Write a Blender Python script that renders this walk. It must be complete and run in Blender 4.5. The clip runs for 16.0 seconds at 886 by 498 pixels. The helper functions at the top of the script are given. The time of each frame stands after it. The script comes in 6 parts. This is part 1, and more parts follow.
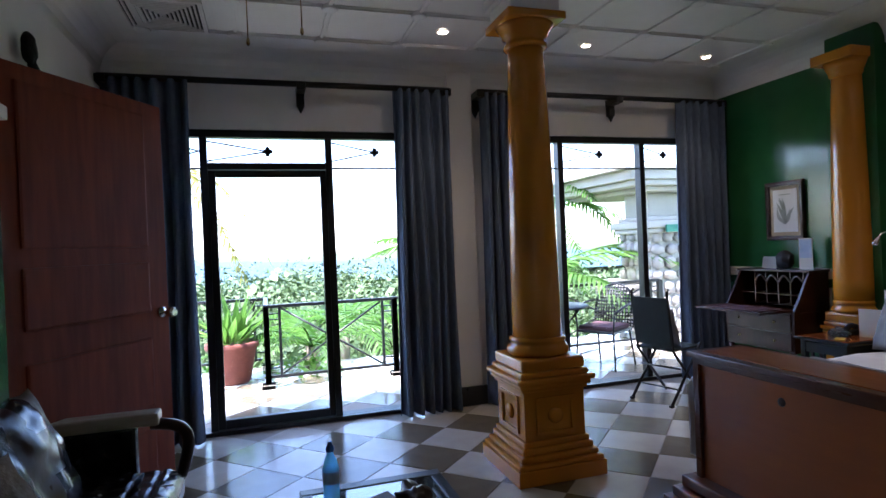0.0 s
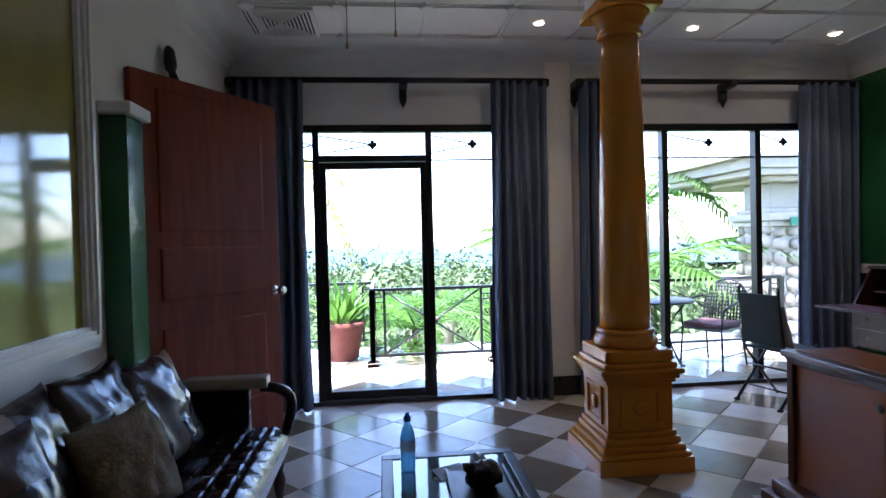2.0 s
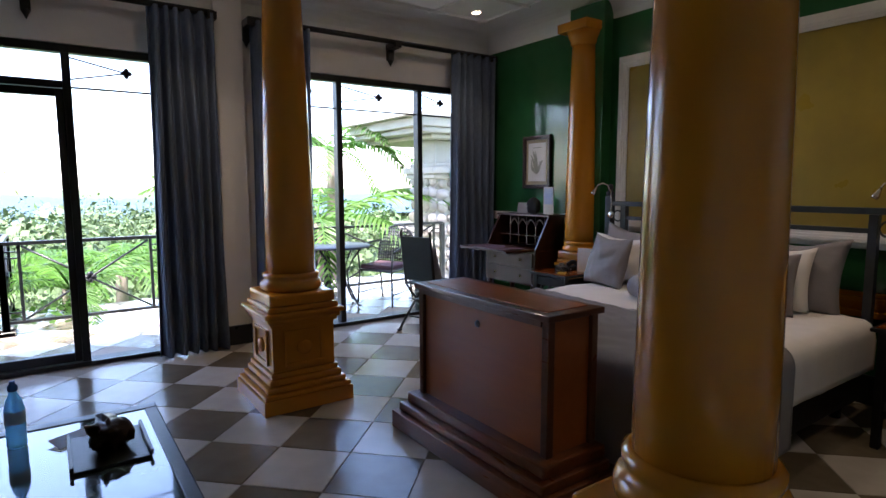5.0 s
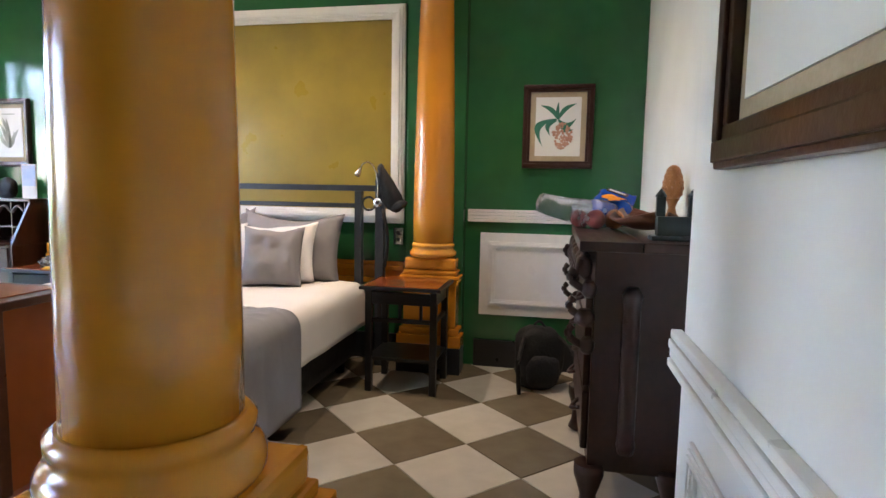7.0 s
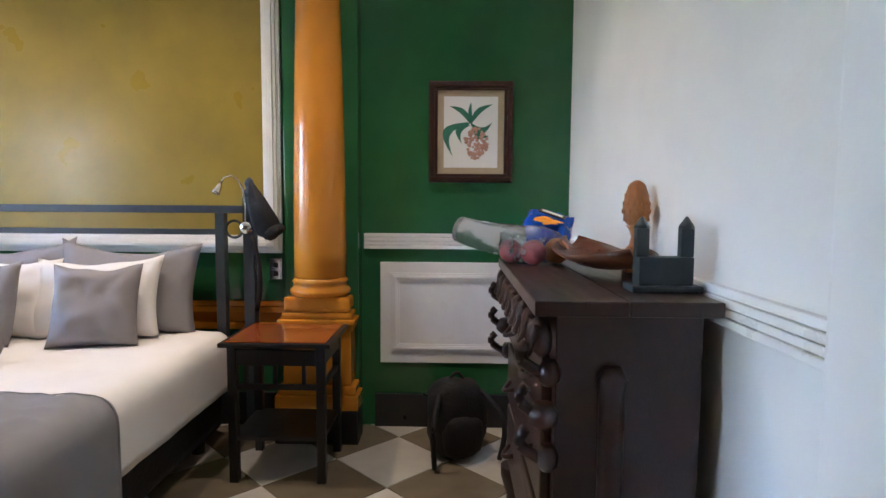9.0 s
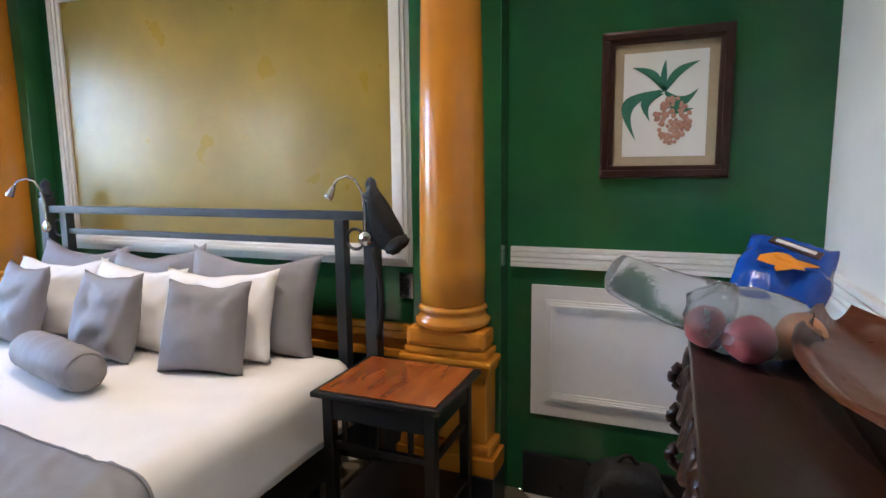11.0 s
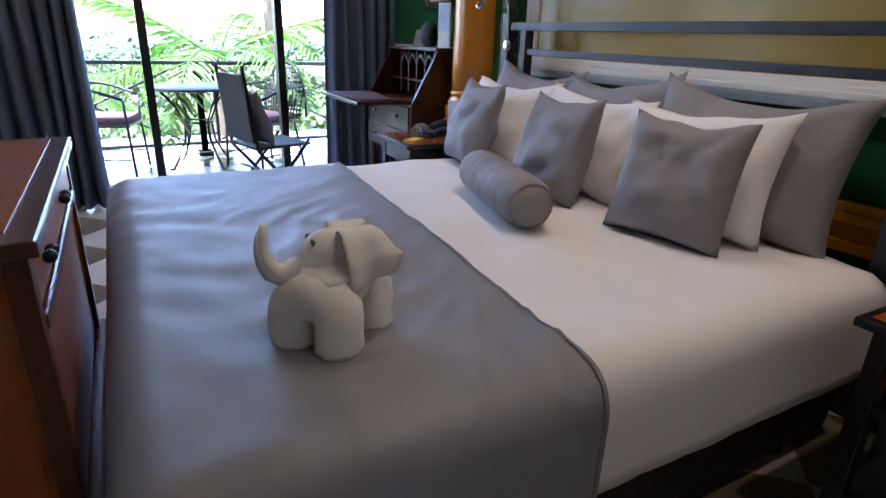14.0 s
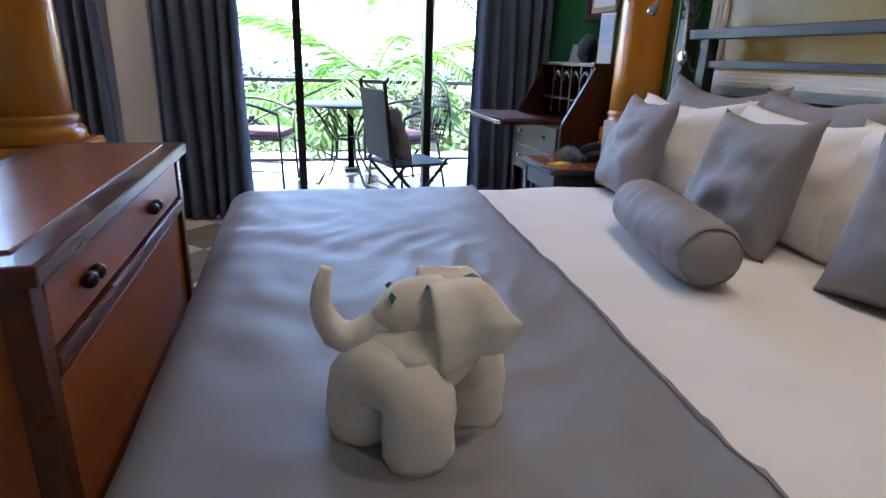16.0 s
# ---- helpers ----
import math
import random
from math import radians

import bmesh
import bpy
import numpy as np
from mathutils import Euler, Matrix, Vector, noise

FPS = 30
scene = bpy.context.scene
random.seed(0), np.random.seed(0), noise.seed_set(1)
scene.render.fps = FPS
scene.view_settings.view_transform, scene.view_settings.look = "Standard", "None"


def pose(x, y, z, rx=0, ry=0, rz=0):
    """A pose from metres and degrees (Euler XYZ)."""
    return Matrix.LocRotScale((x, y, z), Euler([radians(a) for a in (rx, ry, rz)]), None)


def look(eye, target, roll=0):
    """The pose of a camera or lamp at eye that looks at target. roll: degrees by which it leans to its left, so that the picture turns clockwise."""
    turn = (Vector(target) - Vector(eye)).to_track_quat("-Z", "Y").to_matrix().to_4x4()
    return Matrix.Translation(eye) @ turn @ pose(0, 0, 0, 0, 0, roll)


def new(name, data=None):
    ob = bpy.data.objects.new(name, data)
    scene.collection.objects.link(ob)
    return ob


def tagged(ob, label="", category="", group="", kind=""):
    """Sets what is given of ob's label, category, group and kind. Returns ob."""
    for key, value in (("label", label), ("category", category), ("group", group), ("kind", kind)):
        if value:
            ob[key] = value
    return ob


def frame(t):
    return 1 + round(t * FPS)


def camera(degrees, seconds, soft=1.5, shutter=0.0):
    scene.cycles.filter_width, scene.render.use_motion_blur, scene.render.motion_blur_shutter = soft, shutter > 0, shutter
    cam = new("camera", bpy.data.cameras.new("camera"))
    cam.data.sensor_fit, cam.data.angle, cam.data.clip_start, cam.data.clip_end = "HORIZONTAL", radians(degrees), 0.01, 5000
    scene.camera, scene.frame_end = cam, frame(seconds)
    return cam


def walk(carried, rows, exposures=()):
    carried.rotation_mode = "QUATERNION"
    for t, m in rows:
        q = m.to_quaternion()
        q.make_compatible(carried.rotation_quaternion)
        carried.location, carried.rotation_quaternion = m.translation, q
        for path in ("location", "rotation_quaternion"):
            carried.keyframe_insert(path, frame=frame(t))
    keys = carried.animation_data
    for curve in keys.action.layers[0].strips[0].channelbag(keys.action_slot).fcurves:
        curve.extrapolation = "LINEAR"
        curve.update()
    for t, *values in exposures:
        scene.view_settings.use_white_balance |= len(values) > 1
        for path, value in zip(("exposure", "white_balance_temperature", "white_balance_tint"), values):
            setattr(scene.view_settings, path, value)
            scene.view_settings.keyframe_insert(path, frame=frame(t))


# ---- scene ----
cam = camera(75.5, 16.0)
PATH = [
    (0, (-4.587, -4.902, 1.442), (-3.991, -2.993, 1.43), -2.4),
    (0.5, (-4.323, -5.005, 1.582), (-3.733, -3.096, 1.501), -1.9),
    (1, (-4.352, -4.997, 1.541), (-3.782, -3.085, 1.409), -1.4),
    (1.5, (-4.482, -5.046, 1.532), (-4.178, -3.072, 1.428), -1.2),
    (2, (-4.459, -5.067, 1.431), (-4.25, -3.078, 1.396), -1.4),
    (2.5, (-4.399, -5.161, 1.479), (-4.14, -3.179, 1.412), -0.7),
    (3, (-4.308, -5.228, 1.59), (-3.971, -3.26, 1.464), -0.5),
    (5.3, (-4.207, -5.165, 1.331), (-2.835, -3.732, 1.078), 0.7),
    (5.5, (-4.175, -5.134, 1.284), (-2.643, -3.873, 1.035), 1.2),
    (6, (-4.083, -5.105, 1.235), (-2.316, -4.19, 1.032), 1.1),
    (6.5, (-4.047, -4.989, 1.226), (-2.13, -4.477, 0.973), 1.2),
    (7, (-3.955, -5.194, 1.217), (-2.002, -4.814, 1.02), 1.1),
    (7.5, (-3.802, -5.179, 1.241), (-1.829, -4.899, 1.073), 0.9),
    (8, (-3.627, -5.079, 1.277), (-1.636, -4.971, 1.118), 0.6),
    (8.2, (-3.55, -5.066, 1.269), (-1.556, -5.037, 1.115), 0.4),
    (10.3, (-2.647, -5.17, 1.34), (-0.666, -5.012, 1.116), 0.2),
    (10.5, (-2.575, -5.167, 1.369), (-0.612, -4.869, 1.134), 0.1),
    (11, (-2.371, -5.238, 1.421), (-0.533, -4.496, 1.155), -0.6),
    (11.5, (-2.241, -5.1, 1.393), (-0.483, -4.192, 1.105), 0.4),
    (12, (-2.186, -4.888, 1.36), (-0.54, -3.8, 1.036), 1.4),
    (12.5, (-2.159, -4.747, 1.303), (-0.803, -3.343, 0.864), 1.8),
    (13, (-2.11, -4.701, 1.274), (-1.004, -3.14, 0.689), 1.4),
    (13.5, (-2.081, -4.677, 1.252), (-1.128, -3.05, 0.587), 1.6),
    (14, (-2.036, -4.586, 1.179), (-1.119, -2.952, 0.481), 1.9),
    (14.5, (-2.021, -4.453, 1.101), (-1.051, -2.816, 0.485), 1.5),
    (15, (-2.051, -4.341, 1.083), (-1.107, -2.703, 0.43), 1.9),
    (15.5, (-2.011, -4.3, 1.089), (-1.205, -2.582, 0.456), 1.7),
    (16, (-1.867, -4.27, 1.106), (-1.393, -2.433, 0.473), 1.9),
]
walk(cam, [(t, look(eye, target, roll)) for t, eye, target, roll in PATH],
     exposures=[(0, 3.15, 5650, 21), (3.0, 3.4, 5650, 21), (5.4, 3.1, 6200, 22), (6.0, 3.85, 6200, 22), (6.5, 4.7, 6200, 21), (7.0, 5.1, 6100, 20), (8.2, 5.0, 5600, 20), (10.3, 4.95, 5600, 18), (11.5, 4.9, 5400, 18), (12.5, 4.35, 5250, 20), (13.5, 3.9, 5450, 22), (16, 3.95, 5600, 20)])

# ---- light ----
world = bpy.data.worlds.new("sky")
scene.world = world
world.use_nodes = True
wn = world.node_tree.nodes
sky = wn.new("ShaderNodeTexSky")
sky.sky_type = 'NISHITA'
sky.sun_disc = False
sky.sun_elevation = radians(66)
sky.sun_rotation = radians(242)
sky.dust_density = 1.0
sky.ozone_density = 0.6
wn["Background"].inputs["Strength"].default_value = 0.15
world.node_tree.links.new(sky.outputs[0], wn["Background"].inputs["Color"])
sun = new("sun", bpy.data.lights.new("sun", 'SUN'))
sun.data.energy, sun.data.angle, sun.data.color = 3.6, radians(6), (1, 0.95, 0.88)
sun.matrix_world = look((-7.5, -4, 19), (0, 0, 0))


# ---- materials ----
def mat(name, a, b=None, rough=0.5, metal=0.0, scale=8.0, bump=0.0, bscale=60.0, stretch=(1, 1, 1), coat=0.0, detail=6.0, island=0.0, trans=0.0, ior=1.45, rvar=0.08, piece=0.0):
    m = bpy.data.materials.new(name)
    m.use_nodes = True
    nt = m.node_tree
    N, L = nt.nodes, nt.links
    p = N["Principled BSDF"]
    b = b or tuple(c * 0.82 for c in a)
    tc = N.new("ShaderNodeTexCoord")
    mp = N.new("ShaderNodeMapping")
    mp.inputs["Scale"].default_value = stretch
    L.new(tc.outputs["Object"], mp.inputs["Vector"])
    n1 = N.new("ShaderNodeTexNoise")
    n1.inputs["Scale"].default_value, n1.inputs["Detail"].default_value = scale, detail
    n2 = N.new("ShaderNodeTexNoise")
    n2.inputs["Scale"].default_value, n2.inputs["Detail"].default_value = scale * 0.17, 3.0
    L.new(mp.outputs[0], n1.inputs["Vector"])
    L.new(mp.outputs[0], n2.inputs["Vector"])
    add = N.new("ShaderNodeMath")
    add.operation = 'ADD'
    L.new(n1.outputs[0], add.inputs[0])
    L.new(n2.outputs[0], add.inputs[1])
    ramp = N.new("ShaderNodeMapRange")
    ramp.inputs["From Min"].default_value, ramp.inputs["From Max"].default_value = 0.7, 1.3
    L.new(add.outputs[0], ramp.inputs["Value"])
    mix = N.new("ShaderNodeMix")
    mix.data_type = 'RGBA'
    mix.inputs["A"].default_value, mix.inputs["B"].default_value = (*a, 1), (*b, 1)
    L.new(ramp.outputs[0], mix.inputs["Factor"])
    col = mix.outputs["Result"]
    if island or piece:
        geo = N.new("ShaderNodeObjectInfo" if piece else "ShaderNodeNewGeometry")
        hsv = N.new("ShaderNodeHueSaturation")
        mr = N.new("ShaderNodeMapRange")
        w = island or piece
        mr.inputs["To Min"].default_value, mr.inputs["To Max"].default_value = 1 - w, 1 + w
        L.new(geo.outputs["Random" if piece else "Random Per Island"], mr.inputs["Value"])
        L.new(mr.outputs[0], hsv.inputs["Value"])
        L.new(col, hsv.inputs["Color"])
        col = hsv.outputs[0]
    L.new(col, p.inputs["Base Color"])
    rr = N.new("ShaderNodeMapRange")
    rr.inputs["To Min"].default_value, rr.inputs["To Max"].default_value = max(0.02, rough - rvar), min(1, rough + rvar)
    L.new(n1.outputs[0], rr.inputs["Value"])
    L.new(rr.outputs[0], p.inputs["Roughness"])
    p.inputs["Metallic"].default_value = metal
    p.inputs["Coat Weight"].default_value = coat
    p.inputs["Coat Roughness"].default_value = 0.08
    p.inputs["Transmission Weight"].default_value = trans
    p.inputs["IOR"].default_value = ior
    if bump:
        n3 = N.new("ShaderNodeTexNoise")
        n3.inputs["Scale"].default_value, n3.inputs["Detail"].default_value = bscale, 4.0
        L.new(mp.outputs[0], n3.inputs["Vector"])
        bp = N.new("ShaderNodeBump")
        bp.inputs["Strength"].default_value, bp.inputs["Distance"].default_value = bump, 0.01
        L.new(n3.outputs[0], bp.inputs["Height"])
        L.new(bp.outputs[0], p.inputs["Normal"])
    return m


def glow(name, c, power):
    m = bpy.data.materials.new(name)
    m.use_nodes = True
    p = m.node_tree.nodes["Principled BSDF"]
    p.inputs["Base Color"].default_value = (*c, 1)
    p.inputs["Emission Color"].default_value = (*c, 1)
    p.inputs["Emission Strength"].default_value = power
    return m


WHITE = mat("white_plaster", (0.80, 0.78, 0.75), (0.72, 0.70, 0.67), 0.6, scale=3, bump=0.12, bscale=40)
CEIL = mat("white_ceiling_paint", (0.80, 0.80, 0.76), (0.72, 0.72, 0.68), 0.45, scale=3, bump=0.05, bscale=30)
TRIM = mat("white_gloss_trim", (0.82, 0.80, 0.77), (0.75, 0.72, 0.69), 0.3, scale=9, bump=0.05)
GREEN = mat("green_gloss_paint", (0.027, 0.13, 0.046), (0.019, 0.1, 0.034), 0.13, scale=5, bump=0.06, bscale=14, coat=0.2)
OLIVE = mat("olive_glaze", (0.36, 0.25, 0.035), (0.25, 0.18, 0.03), 0.3, scale=4, bump=0.05, bscale=18, coat=0.05)
OLIVEW = mat("olive_green_glaze", (0.29, 0.24, 0.05), (0.22, 0.18, 0.04), 0.06, rvar=0.03, scale=4, bump=0.04, bscale=9, coat=0.5)
OCHRE = mat("ochre_gloss_paint", (0.62, 0.245, 0.015), (0.52, 0.19, 0.012), 0.22, scale=3, bump=0.1, bscale=10, coat=0.4, stretch=(1, 1, 0.5))
TILEL = mat("cream_floor_tile", (0.56, 0.52, 0.45), (0.48, 0.44, 0.38), 0.16, scale=9, bump=0.03, bscale=30, piece=0.07)
TILED = mat("taupe_floor_tile", (0.19, 0.155, 0.105), (0.14, 0.115, 0.078), 0.18, scale=9, bump=0.03, bscale=30, piece=0.1)
GROUT = mat("grey_grout", (0.25, 0.22, 0.18), rough=0.8, scale=30)
BLACK = mat("black_painted_metal", (0.006, 0.0065, 0.007), (0.01, 0.01, 0.011), 0.35, scale=20, bump=0.05)
IRON = mat("blue_grey_iron", (0.035, 0.045, 0.055), (0.025, 0.03, 0.04), 0.4, scale=20, bump=0.08)
BASE = mat("black_skirting", (0.012, 0.013, 0.015), rough=0.3, scale=10)
CURT = mat("slate_blue_curtain", (0.118, 0.155, 0.23), (0.085, 0.113, 0.172), 0.85, scale=60, bump=0.2, bscale=300, stretch=(1, 1, 0.3))
MAHOG = mat("mahogany", (0.25, 0.036, 0.006), (0.15, 0.021, 0.004), 0.68, scale=5, stretch=(6, 6, 0.6), bump=0.06, bscale=20)
DESKW = mat("dark_mahogany", (0.06, 0.017, 0.009), (0.03, 0.009, 0.005), 0.32, scale=5, stretch=(6, 6, 0.6), bump=0.06, bscale=20, coat=0.15)
CEDAR = mat("red_brown_varnished_wood", (0.36, 0.095, 0.018), (0.31, 0.08, 0.0155), 0.34, scale=3, stretch=(7, 0.7, 7), bump=0.03, bscale=20, coat=0.15)
CEDARM = mat("brown_plinth_wood", (0.2, 0.055, 0.013), (0.13, 0.035, 0.009), 0.3, scale=5, stretch=(7, 0.7, 7), bump=0.06, bscale=20, coat=0.3)
CEDARD = mat("dark_red_brown_wood", (0.12, 0.035, 0.012), (0.075, 0.02, 0.008), 0.3, scale=5, stretch=(7, 0.7, 7), bump=0.06, bscale=20, coat=0.3)
NSTOP = mat("orange_lacquered_wood", (0.38, 0.105, 0.018), (0.23, 0.055, 0.011), 0.12, scale=4, stretch=(1, 5, 1), coat=0.7)
DARKW = mat("very_dark_carved_wood", (0.034, 0.0095, 0.005), (0.016, 0.005, 0.003), 0.34, scale=6, stretch=(0.8, 6, 6), bump=0.15, bscale=30, coat=0.2)
SHEET = mat("white_cotton", (0.82, 0.79, 0.76), (0.76, 0.73, 0.70), 0.85, scale=5, bump=0.25, bscale=8)
GREY = mat("grey_satin_cloth", (0.25, 0.25, 0.275), (0.215, 0.212, 0.235), 0.52, scale=6, bump=0.35, bscale=7)
GREYC = mat("grey_cushion_cloth", (0.27, 0.25, 0.26), (0.225, 0.21, 0.22), 0.65, scale=9, bump=0.45, bscale=12)
TOWEL = mat("white_terry_towel", (0.83, 0.79, 0.72), (0.74, 0.70, 0.63), 0.95, scale=30, bump=0.1, bscale=260)
LEATH = mat("black_leather", (0.012, 0.011, 0.011), (0.02, 0.018, 0.017), 0.24, scale=12, bump=0.35, bscale=16, coat=0.2)
PATCH = mat("brown_leather_patch", (0.05, 0.026, 0.016), (0.025, 0.013, 0.009), 0.3, scale=9, bump=0.2, bscale=25)
PATCHL = mat("pale_leather_patch", (0.26, 0.21, 0.17), (0.2, 0.16, 0.13), 0.3, scale=9, bump=0.2, bscale=25)
BEIGE = mat("beige_chenille", (0.20, 0.145, 0.085), (0.13, 0.09, 0.05), 0.9, scale=70, bump=0.6, bscale=90)
ARMW = mat("limed_brown_wood", (0.42, 0.35, 0.27), (0.27, 0.21, 0.15), 0.4, scale=6, stretch=(1, 6, 6), coat=0.2)
CHROME = mat("brushed_chrome", (0.75, 0.75, 0.74), rough=0.18, metal=1.0, scale=40)
BRASS = mat("aged_brass", (0.55, 0.42, 0.2), rough=0.25, metal=1.0, scale=40)
FRAMEW = mat("dark_frame_wood", (0.05, 0.016, 0.01), (0.028, 0.009, 0.006), 0.35, scale=8, bump=0.1, coat=0.2)
MATTE = mat("linen_mat", (0.50, 0.40, 0.27), (0.44, 0.35, 0.23), 0.9, scale=120, bump=0.1, bscale=300)
PAPER = mat("white_paper", (0.83, 0.82, 0.79), (0.79, 0.78, 0.75), 0.7, scale=5)
LEAFINK = mat("green_print", (0.02, 0.14, 0.10), (0.06, 0.22, 0.14), 0.7, scale=25)
PINKINK = mat("pink_print", (0.62, 0.36, 0.27), (0.45, 0.22, 0.15), 0.7, scale=60)
GREYINK = mat("grey_print", (0.33, 0.36, 0.30), (0.5, 0.5, 0.44), 0.7, scale=30)
BLUEINK = mat("blue_ink", (0.08, 0.16, 0.42), rough=0.7)
TERRA = mat("terracotta", (0.17, 0.05, 0.035), (0.12, 0.036, 0.026), 0.8, scale=9, bump=0.3)
STONE = mat("river_stone", (0.36, 0.33, 0.29), (0.24, 0.22, 0.20), 0.8, scale=9, bump=0.4, bscale=30, island=0.25)
CONCR = mat("pale_render", (0.45, 0.42, 0.35), (0.36, 0.34, 0.29), 0.85, scale=4, bump=0.2)
LEAF = mat("palm_leaf", (0.10, 0.22, 0.035), (0.05, 0.13, 0.02), 0.45, scale=8, island=0.35)
LEAFY = mat("yellow_palm_leaf", (0.32, 0.26, 0.05), (0.2, 0.2, 0.04), 0.5, scale=8, island=0.3)
BUSH = mat("tree_foliage", (0.085, 0.125, 0.04), (0.055, 0.09, 0.028), 0.6, scale=1, island=0.4)
# blue of distance haze painted into the base colour of the hills
HILL = mat("haze_tinted_hill", (0.045, 0.085, 0.12), (0.035, 0.07, 0.10), 0.9, scale=0.02)
EARTH = mat("forest_ground", (0.07, 0.11, 0.03), (0.05, 0.07, 0.02), 0.9, scale=0.3)
BARK = mat("palm_bark", (0.20, 0.16, 0.12), (0.12, 0.10, 0.08), 0.9, scale=8, bump=0.5)
RUBBER = mat("black_fabric", (0.004, 0.004, 0.0045), (0.008, 0.008, 0.009), 0.7, scale=20, bump=0.4, bscale=60)
CANVAS = mat("green_black_canvas", (0.02, 0.032, 0.03), (0.014, 0.022, 0.02), 0.6, scale=50, bump=0.2, bscale=200)
PLASTIC = mat("clear_polythene", (0.80, 0.82, 0.84), (0.7, 0.73, 0.76), 0.25, scale=20, bump=0.5, bscale=25, trans=0.9, ior=1.05)
FRUIT = mat("red_fruit", (0.42, 0.09, 0.08), (0.30, 0.05, 0.06), 0.4, scale=20)
FRUIT2 = mat("orange_fruit", (0.6, 0.26, 0.10), (0.5, 0.18, 0.07), 0.4, scale=20)
FOILB = mat("blue_foil", (0.01, 0.09, 0.52), (0.008, 0.05, 0.36), 0.22, scale=9, bump=0.6, bscale=18)
FOILO = mat("orange_foil", (0.8, 0.3, 0.02), rough=0.3, scale=9)
CARVE = mat("honey_carved_wood", (0.46, 0.19, 0.06), (0.30, 0.11, 0.03), 0.4, scale=8, stretch=(4, 4, 1), bump=0.3, bscale=50)
SLATE = mat("dark_teal_metal", (0.03, 0.045, 0.05), (0.02, 0.03, 0.034), 0.45, scale=20, bump=0.1)
WATER = mat("blue_bottle_plastic", (0.40, 0.76, 0.98), (0.36, 0.72, 0.96), rough=0.06, trans=0.35, ior=1.2, scale=5)
CAPBLUE = mat("blue_cap", (0.03, 0.14, 0.5), rough=0.4)
GLASS = mat("window_glass", (0.97, 0.98, 0.98), (0.97, 0.98, 0.98), rough=0.02, trans=1.0, ior=1.06, rvar=0.01)
TABGL = mat("table_glass", (0.10, 0.14, 0.16), rough=0.03, ior=1.8, coat=1.0, rvar=0.01)
BLUEPL = mat("pale_blue_leaflet", (0.35, 0.5, 0.78), (0.8, 0.83, 0.88), 0.5, scale=8)
YELL = mat("yellow_card", (0.75, 0.5, 0.05), rough=0.5)
SPOTG = glow("spotlight_glow", (1.0, 0.8, 0.55), 10.0)
FLOORD = mat("burgundy_cloth", (0.10, 0.05, 0.06), rough=0.8, scale=30, bump=0.2)
LTGRN = mat("pale_green_leaf", (0.09, 0.19, 0.03), (0.055, 0.13, 0.02), 0.45, scale=6, island=0.3)


def leaf_through(m, share):
    """Lets part of the light pass through a thin leaf."""
    nt = m.node_tree
    p, out = nt.nodes["Principled BSDF"], nt.nodes["Material Output"]
    tr = nt.nodes.new("ShaderNodeBsdfTranslucent")
    src = p.inputs["Base Color"].links[0].from_socket
    hsv = nt.nodes.new("ShaderNodeHueSaturation")
    hsv.inputs["Value"].default_value = 1.5
    nt.links.new(src, hsv.inputs["Color"])
    nt.links.new(hsv.outputs[0], tr.inputs["Color"])
    mx = nt.nodes.new("ShaderNodeMixShader")
    mx.inputs["Fac"].default_value = share
    nt.links.new(p.outputs[0], mx.inputs[1])
    nt.links.new(tr.outputs[0], mx.inputs[2])
    nt.links.new(mx.outputs[0], out.inputs["Surface"])


for leaf_mat in (LEAF, LEAFY, LTGRN, WATER):
    leaf_through(leaf_mat, 0.5)


# ---- mesh tools ----
def bm_box(bm, x0, x1, y0, y1, z0, z1, bev=0.0, m=None):
    v = [Vector((x, y, z)) for x in (x0, x1) for y in (y0, y1) for z in (z0, z1)]
    if m is not None:
        v = [m @ c for c in v]
    vs = [bm.verts.new(c) for c in v]
    fs = [bm.faces.new([vs[i] for i in q]) for q in ((0, 1, 3, 2), (4, 6, 7, 5), (0, 4, 5, 1), (2, 3, 7, 6), (0, 2, 6, 4), (1, 5, 7, 3))]
    if bev:
        es = list({e for f in fs for e in f.edges})
        bmesh.ops.bevel(bm, geom=es, offset=bev, segments=2, affect='EDGES', profile=0.6)
    return bm


def bm_lathe(bm, prof, seg=28, c=(0, 0, 0), m=None, cap=True):
    rings = []
    for r, z in prof:
        ring = []
        for i in range(seg):
            a = 2 * math.pi * i / seg
            p = Vector((c[0] + r * math.cos(a), c[1] + r * math.sin(a), c[2] + z))
            ring.append(bm.verts.new(m @ p if m is not None else p))
        rings.append(ring)
    for a, b in zip(rings, rings[1:]):
        for i in range(seg):
            j = (i + 1) % seg
            f = bm.faces.new((a[i], a[j], b[j], b[i]))
            f.smooth = True
    if cap:
        bm.faces.new(list(reversed(rings[0])))
        bm.faces.new(rings[-1])
    return bm


